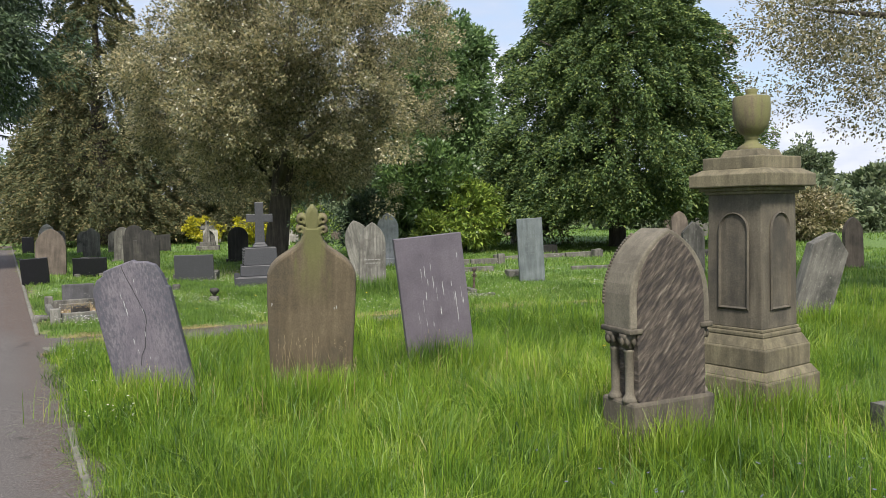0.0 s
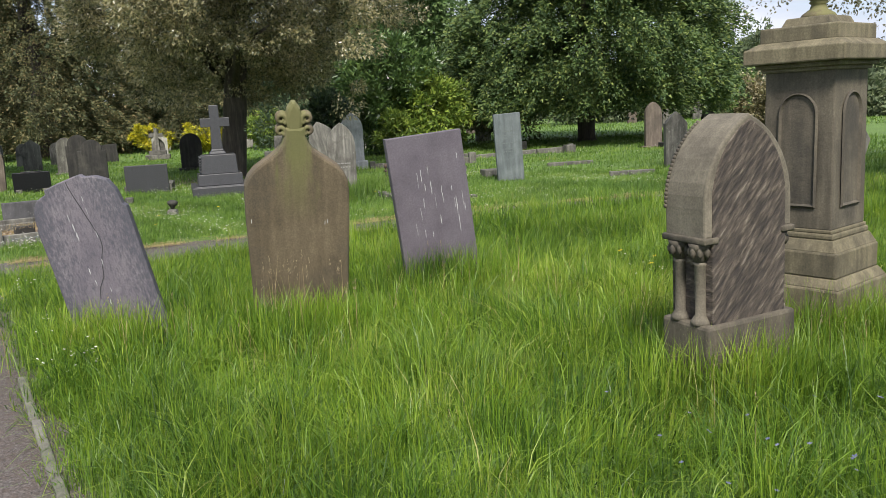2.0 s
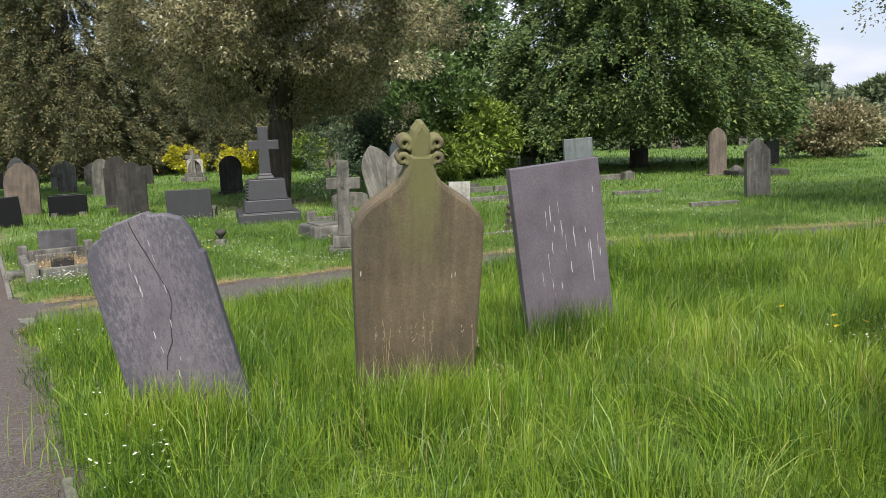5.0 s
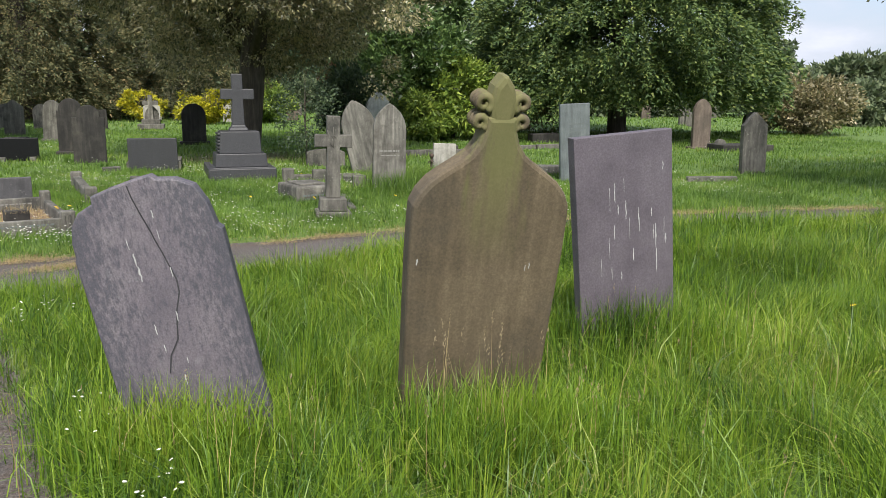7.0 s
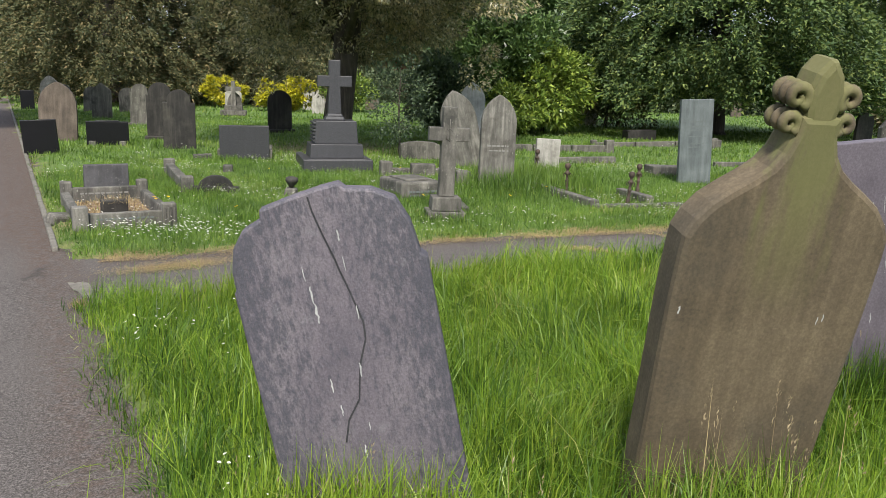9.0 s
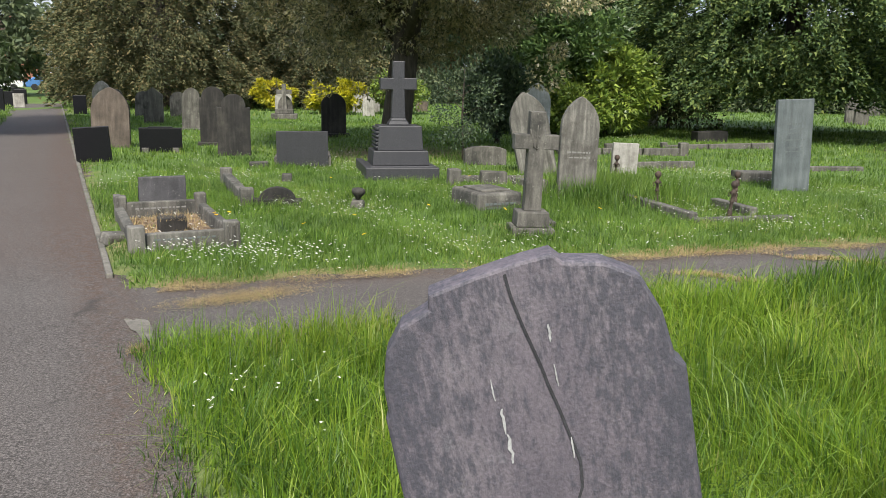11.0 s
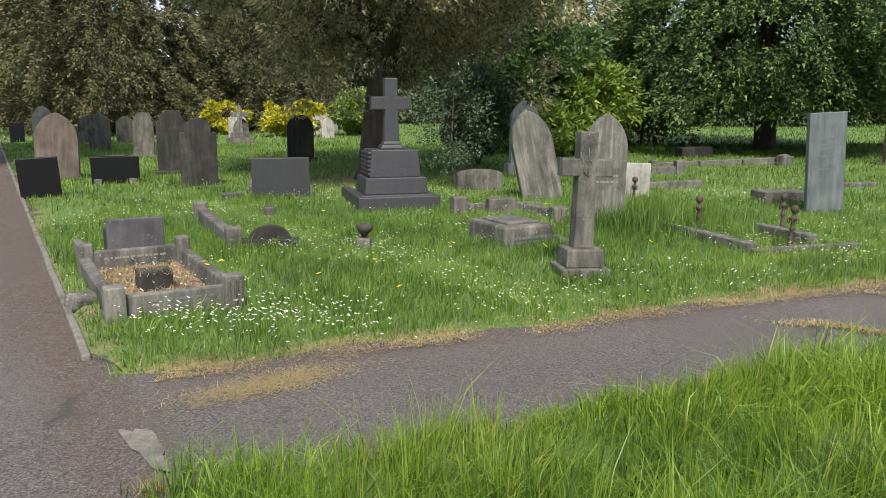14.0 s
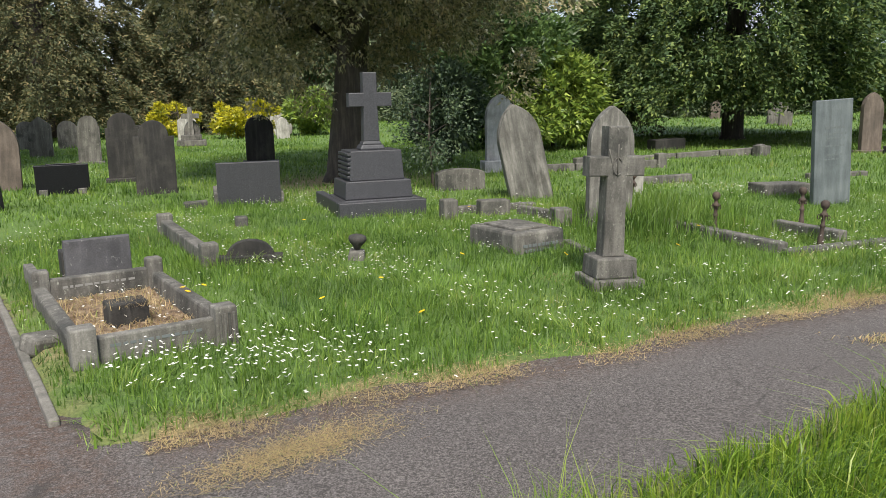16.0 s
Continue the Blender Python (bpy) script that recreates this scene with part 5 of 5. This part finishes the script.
# ---- far houses and cars ----
def house(x, y, yaw, w, d, h, label):
    root = thing("house", pose(x, y, 0, 0, 0, yaw), label, "house")
    part("wall", box(w, d, h, (0, 0, -0.1), 0.02), BRICK, root)
    part("roof", prism([(-w / 2 - 0.3, h - 0.1), (w / 2 + 0.3, h - 0.1), (w / 2 - 1.0, h + 2.4), (-w / 2 + 1.0, h + 2.4)], d + 0.5, 0.03), ROOFTILE, root)
    part("chimney", box(0.7, 0.7, 1.6, (w * 0.25, 0, h + 1.8), 0.03), BRICK, root)
    for zz in (0.9, 3.4):
        for k in (-0.32, 0, 0.32):
            win = part("window", box(1.3, 0.1, 1.2, (k * w, -d / 2, zz), 0.01), WHITEPAINT, root, "white framed window")
            for q in (-0.3, 0.3):
                part("pane", box(0.5, 0.04, 1.0, (k * w + q, -d / 2 - 0.04, zz + 0.1), 0.005), DARKGLASS, win)


house(-13.2, 74, 4, 11, 7, 5.2, "red brick two-storey house behind trees")
house(-66, 98, 25, 12, 8, 5.2, "red brick house at the end of the path")
house(-52, 112, 20, 12, 8, 5.2, "red brick house at the end of the path")


def car(x, y, yaw, paint, label):
    root = thing("car", pose(x, y, 0, 0, 0, yaw), label, "car")
    body = [(-2.0, 0.3), (2.0, 0.3), (2.05, 0.6), (1.95, 0.85), (1.1, 0.95), (0.6, 1.4), (-1.0, 1.45), (-1.75, 0.98), (-2.0, 0.9)]
    part("body", prism(body, 1.7, 0.06), paint, root)
    part("side_window", prism([(-1.3, 0.97), (0.95, 0.97), (0.52, 1.34), (-0.95, 1.37)], 1.72, 0.02), DARKGLASS, root)
    for sx in (-1.25, 1.25):
        for sy in (-0.78, 0.78):
            b = lathe([(0.2, -0.1), (0.31, -0.09), (0.31, 0.09), (0.2, 0.1)], 16)
            bmesh.ops.rotate(b, verts=b.verts, cent=(0, 0, 0), matrix=Matrix.Rotation(math.pi / 2, 3, "X"))
            bmesh.ops.translate(b, verts=b.verts, vec=(sx, sy, 0.31))
            part("wheel", b, RUBBER, root)


car(-48, 81, 30, BLUECAR, "parked blue car beyond the graves")
car(-51, 78, 25, WHITECAR, "parked white car beyond the graves")
car(-33.5, 68, 100, WHITECAR, "parked white car at the path's end")


# ---- grass and flowers ----
def blades(name, label, x, y, h, w, material, rs, lean=0.45, z=None, simple=False, aim=None, tone=None):
    """Tapered bent blades, three triangles each, or one where the grass is short."""
    n = len(x)
    base = np.stack([x, y, rise(x, y) - 0.01 if z is None else z], 1)
    a = rs.uniform(0, 6.2832, n)
    side = np.stack([np.cos(a), np.sin(a), np.zeros(n)], 1) * (w / 2)[:, None]
    b = a + 1.57 + rs.normal(0, 0.5, n)
    amt = (np.abs(rs.normal(0, lean, n)) * h)[:, None]
    bend = np.stack([np.cos(b), np.sin(b), np.zeros(n)], 1) + np.array([0.1, -0.08, 0])
    if aim is not None:
        bend[:, :2] = bend[:, :2] * 0.45 + aim
    if tone is None:
        tone = np.clip(0.5 + 0.22 * NP(x, y, 1.1) + 0.2 * NP(x, y, 4.7), 0, 1)
    up = np.array([0, 0, 1.0])[None, :] * h[:, None]
    mid = base + bend * amt * 0.3 + up * 0.55
    tip = base + bend * amt + up * np.clip(1 - 0.35 * (amt / h[:, None]) ** 2, 0.4, 1)
    if simple:
        me = raw_mesh(name, np.stack([base - side, base + side, tip], 1).reshape(-1, 3), np.arange(n * 3).reshape(-1, 3))
        float_attr(me, "tone", np.repeat(tone, 3))
        me.materials.append(material)
        return tagged(new(name, me), label, "grass", kind="stuff")
    v = np.stack([base - side, base + side, mid - side * 0.8, mid + side * 0.8, tip], 1).reshape(-1, 3)
    i = np.arange(n)[:, None] * 5
    f = np.concatenate([i + [[0, 1, 3]], i + [[0, 3, 2]], i + [[2, 3, 4]]], 1).reshape(-1, 3)
    me = raw_mesh(name, v, f)
    float_attr(me, "tone", np.repeat(tone, 5))
    me.materials.append(material)
    return tagged(new(name, me), label, "grass", kind="stuff")


rs = np.random.RandomState(2)


def scatter(n, x0, x1, y0, y1, keep):
    x, y = rs.uniform(x0, x1, n), rs.uniform(y0, y1, n)
    k = keep(x, y)
    return x[k], y[k]


def clumpy(x, y, s):
    return 0.5 + 0.28 * NP(x, y, s)


def tall_zone(x, y):
    return (offs(x, y) > -0.08) & (path_gap(x, y) > -0.03 - 0.05 * rs.rand(len(x))) & (y < np.interp(x, SX, SS) + 0.05)


def lawn_zone(x, y):
    o = offs(x, y)
    return (path_gap(x, y) > 0.0) & (((o > 0.05) & (y > np.interp(x, SX, SN))) | (o < -MAIN_W))


def tufts(name, label, cx, cy, per, spread, low, high, wide, material, lean):
    """Tufts of blades that rise from one root and fall outwards, each with its own height, colour and lie."""
    n = len(cx)
    size = rs.uniform(0.55, 1.45, n)
    # natural variation, spread wider to stand in for shadows between tufts
    hue = np.clip(0.47 + 0.22 * NP(cx, cy, 0.8) + rs.normal(0, 0.28, n), 0, 1)
    tall = (low + (high - low) * np.clip(clumpy(cx, cy, 1.9) + rs.normal(0, 0.22, n), 0, 1))
    lie = rs.normal(0, 0.6, (n, 2)) + np.stack([NP(cx, cy, 1.3), NP(cy, cx, 1.5)], 1) * 0.35
    i = np.repeat(np.arange(n), per)
    d = rs.normal(0, 1, (len(i), 2))
    x, y = cx[i] + d[:, 0] * spread * size[i], cy[i] + d[:, 1] * spread * size[i]
    k = tall_zone(x, y) if material is GRASS else lawn_zone(x, y)
    i, d, x, y = i[k], d[k], x[k], y[k]
    edge_h = np.clip(0.42 + path_gap(x, y) / 0.6, 0.42, 1)
    h = tall[i] * rs.uniform(0.5, 1.15, len(i)) * edge_h
    blades(name, label, x, y, h, wide * rs.uniform(0.5, 1.4, len(i)), material, rs, lean, aim=d * 0.55 + lie[i], tone=hue[i])


# long grass, thickest where the walk passes closest
LONG = "long lush green meadow grass round the headstones"
cx, cy = scatter(7400, -6.0, 6.0, 2.2, 11.6, tall_zone)
tufts("long_grass", LONG, cx, cy, 31, 0.072, 0.13, 0.42, 0.0056, GRASS, 0.75)
cx, cy = scatter(3600, -6.0, 9.0, 11.0, 15.2, tall_zone)
tufts("long_grass", LONG, cx, cy, 20, 0.09, 0.18, 0.42, 0.009, GRASS, 0.75)
for x0, x1, y0, y1, n, wide in ((6.0, 20.0, -4.0, 18.0, 80000, 0.014), (0.0, 6.0, -5.0, 2.3, 45000, 0.012)):
    x, y = scatter(n, x0, x1, y0, y1, tall_zone)
    h = rs.uniform(0.15, 0.4, len(x)) * (0.6 + 0.7 * np.clip(clumpy(x, y, 1.9), 0, 1))
    blades("long_grass", LONG, x, y, h, wide * rs.uniform(0.6, 1.4, len(x)), GRASS, rs, 0.7, simple=True)
# shorter growth underneath
x, y = scatter(110000, -5.5, 6.0, 2.4, 10.0, tall_zone)
blades("short_grass", "short green undergrowth among the long grass", x, y, rs.uniform(0.06, 0.2, len(x)) * np.clip(0.3 + path_gap(x, y) / 0.6, 0.3, 1), 0.009 * rs.uniform(0.6, 1.4, len(x)), GRASS, rs, 0.8, simple=True)
# tufts against the stones
tx, ty = [], []
for cx, cy, w in ((-2.77, 7.35, 0.45), (-1.3, 7.3, 0.5), (-0.35, 8.8, 0.45), (1.2, 5.8, 0.5), (2.2, 6.6, 0.7), (4.4, 10.9, 0.5)):
    tx.append(rs.normal(cx, w * 0.6, 1500))
    ty.append(rs.normal(cy, 0.14, 1500))
x, y = np.concatenate(tx), np.concatenate(ty)
blades("grass_tuft", "tall grass tufts against the stones", x, y, rs.uniform(0.22, 0.46, len(x)), 0.006 * rs.uniform(0.6, 1.4, len(x)), GRASS, rs, 0.4)
# lawn beyond the side path
for x0, x1, y0, y1, n, hh, wide in ((-9.0, 4.5, 11.5, 20, 150000, 0.085, 0.0065), (-24, 14, 19, 36, 130000, 0.1, 0.018), (-30, 30, 34, 60, 34000, 0.13, 0.04), (4.4, 22, 13.5, 20, 52000, 0.12, 0.014), (-16, 0, -6, 24, 40000, 0.09, 0.013)):
    x, y = scatter(n, x0, x1, y0, y1, lawn_zone)
    h = hh * rs.uniform(0.4, 1.4, len(x)) * (0.6 + 0.8 * np.clip(clumpy(x, y, 1.3), 0, 1))
    bare = np.exp(-((x + 5.6) ** 2 + (y - 23.4) ** 2) / 2.0) < rs.uniform(0.2, 1, len(x))
    near = path_gap(x, y) > np.where((along(x, y) > 0.25) & (offs(x, y) < 0.5), 0.0, rs.uniform(0.0, 0.28, len(x)))
    plot = ~((np.abs((x + 5.98) * 0.857 + (y - 12.98) * 0.515) < 0.4) & (((y - 12.98) * 0.857 - (x + 5.98) * 0.515) > 0) & (((y - 12.98) * 0.857 - (x + 5.98) * 0.515) < 1.72))
    k = bare & near & plot
    blades("lawn_grass", "short rough churchyard grass between the graves", x[k], y[k], h[k], wide * 1.25 * rs.uniform(0.6, 1.4, k.sum()), LAWN, rs, 0.6, simple=True)
cx, cy = scatter(5200, -8.5, 4.5, 11.5, 17.5, lambda x, y: lawn_zone(x, y) & (path_gap(x, y) > 0.12) & (offs(x, y) > 0.1) & (np.hypot(x + 6.4, y - 13.75) > 1.05) & (np.hypot(x + 3.1, y - 14.75) > 0.25))
tufts("lawn_grass", "uneven tufts of churchyard grass between the graves", cx, cy, 13, 0.05, 0.05, 0.2, 0.006, LAWN, 0.8)
# taller weedy clumps by the railing posts
x, y = rs.normal(-1.55, 0.45, 7000), rs.normal(17.5, 0.55, 7000)
blades("weed_clump", "rank grass clump round a sunken grave", x, y, rs.uniform(0.12, 0.42, len(x)), 0.008 * rs.uniform(0.6, 1.4, len(x)), LAWN, rs, 0.45)
# straw along the side path's far edge
x = rs.uniform(-5.6, 6, 44000)
y = np.interp(x, SX, SN) + rs.normal(0.08, 0.13, len(x))
k = (path_gap(x, y) > -0.12) & (offs(x, y) > 0.2) & (clumpy(x, y, 2.7) > rs.uniform(0.1, 0.75, len(x)))
x, y = x[k], y[k]
blades("dry_grass", "straw-dry cut grass along the path edge", x, y, rs.uniform(0.01, 0.03, len(x)), 0.0042 * rs.uniform(0.6, 1.4, len(x)), STRAW, rs, 2.2, np.maximum(rise(x, y), 0.008), True)
for cx, cy, a, b, n in ((0.2, 13.6, 0.3, 0.05, 1500), (-1.1, 12.72, 0.22, 0.05, 1000)):
    x = rs.normal(cx, a, n)
    y = cy - 0.3 * (x - cx) + 0.06 * np.sin(x * 9) + rs.normal(0, b, n)
    blades("dry_grass", "straw-dry cut grass lying on the path", x, y, rs.uniform(0.012, 0.04, n), 0.006 * rs.uniform(0.6, 1.4, n), STRAW, rs, 1.8, np.maximum(rise(x, y), 0.008))


# dry tuft growing over the flower block of the kerbed grave
x, y = rs.normal(-6.33, 0.1, 260), rs.normal(13.6, 0.07, 260)
blades("dry_grass", "yellowing tuft over a grave's flower block", x, y, rs.uniform(0.04, 0.12, 260), 0.004 * rs.uniform(0.6, 1.4, 260), STRAW, rs, 0.9, np.full(260, 0.2), True)
# bare earth with leaf scraps beside the stone cross
x, y = rs.normal(-3.1, 0.13, 500), rs.normal(14.75, 0.1, 500)
blades("dry_grass", "brown scraps on bare earth beside a cross", x, y, rs.uniform(0.01, 0.03, 500), 0.012 * rs.uniform(0.6, 1.4, 500), STRAW, rs, 2.0, None, True)
# flattened straw where grass has spread over the corner of the side path
u, w = rs.normal(0.12, 0.26, 4800), rs.normal(0.02, 0.09, 4800)
x, y = -5.0 + u * 0.8 - w * 0.6, 11.44 + u * 0.6 + w * 0.8
blades("dry_grass", "flattened straw over the corner of the side path", x, y, rs.uniform(0.006, 0.018, 4800), 0.0036 * rs.uniform(0.6, 1.4, 4800), STRAW, rs, 3.5, np.maximum(rise(x, y), 0.006), True)
x, y = rs.normal(-5.12, 0.035, 160), rs.normal(10.23, 0.04, 160)
blades("dry_grass", "yellowing tuft at the path junction", x, y, rs.uniform(0.02, 0.07, 160), 0.005 * rs.uniform(0.6, 1.4, 160), STRAW, rs, 0.8, np.maximum(rise(x, y), 0.007), True)

u, w = rs.uniform(-0.36, 0.36, 1500), rs.uniform(0.06, 1.68, 1500)
x, y = -5.98 + u * 0.857 - w * 0.515, 12.98 + u * 0.515 + w * 0.857
blades("dry_grass", "dead brown stalks inside a kerbed grave", x, y, rs.uniform(0.015, 0.07, 1500), 0.006 * rs.uniform(0.6, 1.4, 1500), STRAW, rs, 1.6, np.full(1500, 0.065))


def stalks(n, x, y, h, seed):
    """Grass stalks with pale seed heads."""
    r = np.random.RandomState(seed)
    blades("grass_stalk", "thin pale grass stalks", x, y, h, np.full(len(x), 0.0035), STRAW, r, 0.16)
    c = np.stack([x, y, rise(x, y) + h * 0.9], 1)
    c = np.repeat(c, 8, 0) + r.normal(0, 1, (len(x) * 8, 3)) * np.array([0.003, 0.003, 0.02])
    ax = np.tile(np.array([[0.15, 0.0, 1.0]]), (len(c), 1)) + r.normal(0, 0.25, (len(c), 3))
    me = leaves_mesh("seed_heads", c, ax, np.full(len(c), 0.016), np.full(len(c), 0.004), r)
    me.materials.append(SEEDHEAD)
    tagged(new("seed_heads", me), "pale feathery grass seed heads", "grass", kind="stuff")


sx_ = np.concatenate([rs.normal(-1.25, 0.28, 34), rs.normal(-2.7, 0.3, 16), rs.normal(-0.3, 0.3, 16), rs.uniform(0.8, 3.4, 45), rs.uniform(-2.2, 0.6, 20)])
sy_ = np.concatenate([rs.normal(7.3, 0.15, 34), rs.normal(7.2, 0.15, 16), rs.normal(8.6, 0.15, 16), rs.uniform(4.6, 7.0, 45), rs.uniform(6.0, 8.0, 20)])
stalks(len(sx_), sx_, sy_, np.concatenate([rs.uniform(0.4, 0.68, 34), rs.uniform(0.35, 0.5, 16), rs.uniform(0.35, 0.5, 16), rs.uniform(0.3, 0.48, 45), rs.uniform(0.3, 0.45, 20)]), 5)


def flowers(name, label, x, y, z, size, material, seed, petals=7):
    """Small open flower heads: a ring of petals each."""
    r = np.random.RandomState(seed)
    n = len(x)
    c = np.repeat(np.stack([x, y, z], 1), petals, 0)
    a = np.tile(np.arange(petals) * 6.2832 / petals, n) + np.repeat(r.uniform(0, 6, n), petals)
    tilt = np.repeat(r.normal(0, 0.35, (n, 3)), petals, 0)
    ax = np.stack([np.cos(a), np.sin(a), np.full(len(a), 0.25)], 1) + tilt * np.stack([np.zeros(len(a)), np.zeros(len(a)), np.cos(a)], 1)
    L = np.repeat(size, petals)
    up = np.stack([-np.sin(a), np.cos(a), np.zeros(len(a))], 1)
    v = np.stack([c, c + ax * L[:, None] * 0.6 + up * L[:, None] * 0.36, c + ax * L[:, None], c + ax * L[:, None] * 0.6 - up * L[:, None] * 0.36], 1).reshape(-1, 3)
    i = np.arange(len(c))[:, None] * 4
    f = np.concatenate([i + [[0, 1, 2]], i + [[0, 2, 3]]], 1).reshape(-1, 3)
    me = raw_mesh(name, v, f)
    me.materials.append(material)
    tagged(new(name, me), label, "flowers", kind="stuff")


# daisies in drifts
x, y = scatter(17000, -9, 4, 11.6, 21, lambda x, y: lawn_zone(x, y) & (clumpy(x, y, 1.15) > rs.uniform(0.35, 1.15, len(x))))
flowers("daisies", "white daisies scattered through the grass", x, y, rise(x, y) + rs.uniform(0.06, 0.13, len(x)), rs.uniform(0.008, 0.014, len(x)), PETAL, 1)
x, y = rs.normal(-5.3, 0.55, 330), rs.normal(12.65, 0.3, 330)
k = lawn_zone(x, y) & (path_gap(x, y) > 0.12)
flowers("daisies", "thick drift of white daisies before a grave", x[k], y[k], rise(x[k], y[k]) + rs.uniform(0.07, 0.16, k.sum()), rs.uniform(0.009, 0.014, k.sum()), PETAL, 2)
x, y = scatter(5000, -20, 10, 20, 34, lambda x, y: lawn_zone(x, y) & (clumpy(x, y, 0.8) > rs.uniform(0.4, 1.2, len(x))))
flowers("daisies", "white daisies scattered through the grass", x, y, rise(x, y) + rs.uniform(0.08, 0.14, len(x)), rs.uniform(0.012, 0.02, len(x)), PETAL, 3, 5)
x = np.concatenate([rs.normal(-2.75, 0.22, 24), rs.normal(-3.2, 0.2, 24), rs.normal(-4.2, 0.3, 40), rs.normal(1.6, 0.18, 36)])
y = np.concatenate([rs.normal(6.75, 0.18, 24), rs.normal(7.4, 0.25, 24), rs.normal(9.3, 0.3, 40), rs.normal(8.3, 0.15, 36)])
k = offs(x, y) > 0.12
x, y = x[k], y[k]
flowers("daisies", "white flowers in long grass", x, y, rise(x, y) + rs.uniform(0.12, 0.26, len(x)), rs.uniform(0.006, 0.011, len(x)), PETAL, 4)
x = np.array([-5.0, -4.3, -4.6, -3.9, -6.1, -5.95, -6.02, -5.6, -1.35, -3.6, -3.0, 1.5, 1.62, 1.75, 1.4, -5.3, -1.9])
y = np.array([13.6, 13.15, 14.2, 15.1, 14.05, 14.1, 13.9, 17.4, 16.2, 18.2, 14.9, 8.6, 8.9, 8.7, 9.3, 19.0, 15.2])
flowers("dandelions", "yellow dandelion heads in the grass", x, y, rise(x, y) + 0.17, np.full(len(x), 0.024), YELLOW, 6, 12)
x, y = rs.uniform(0.2, 3.0, 60), rs.uniform(3.9, 5.3, 60)
flowers("bluebells", "dull blue wild flowers in long grass", x, y, rise(x, y) + rs.uniform(0.18, 0.3, len(x)), rs.uniform(0.009, 0.016, len(x)), BLUEBELL, 7, 6)
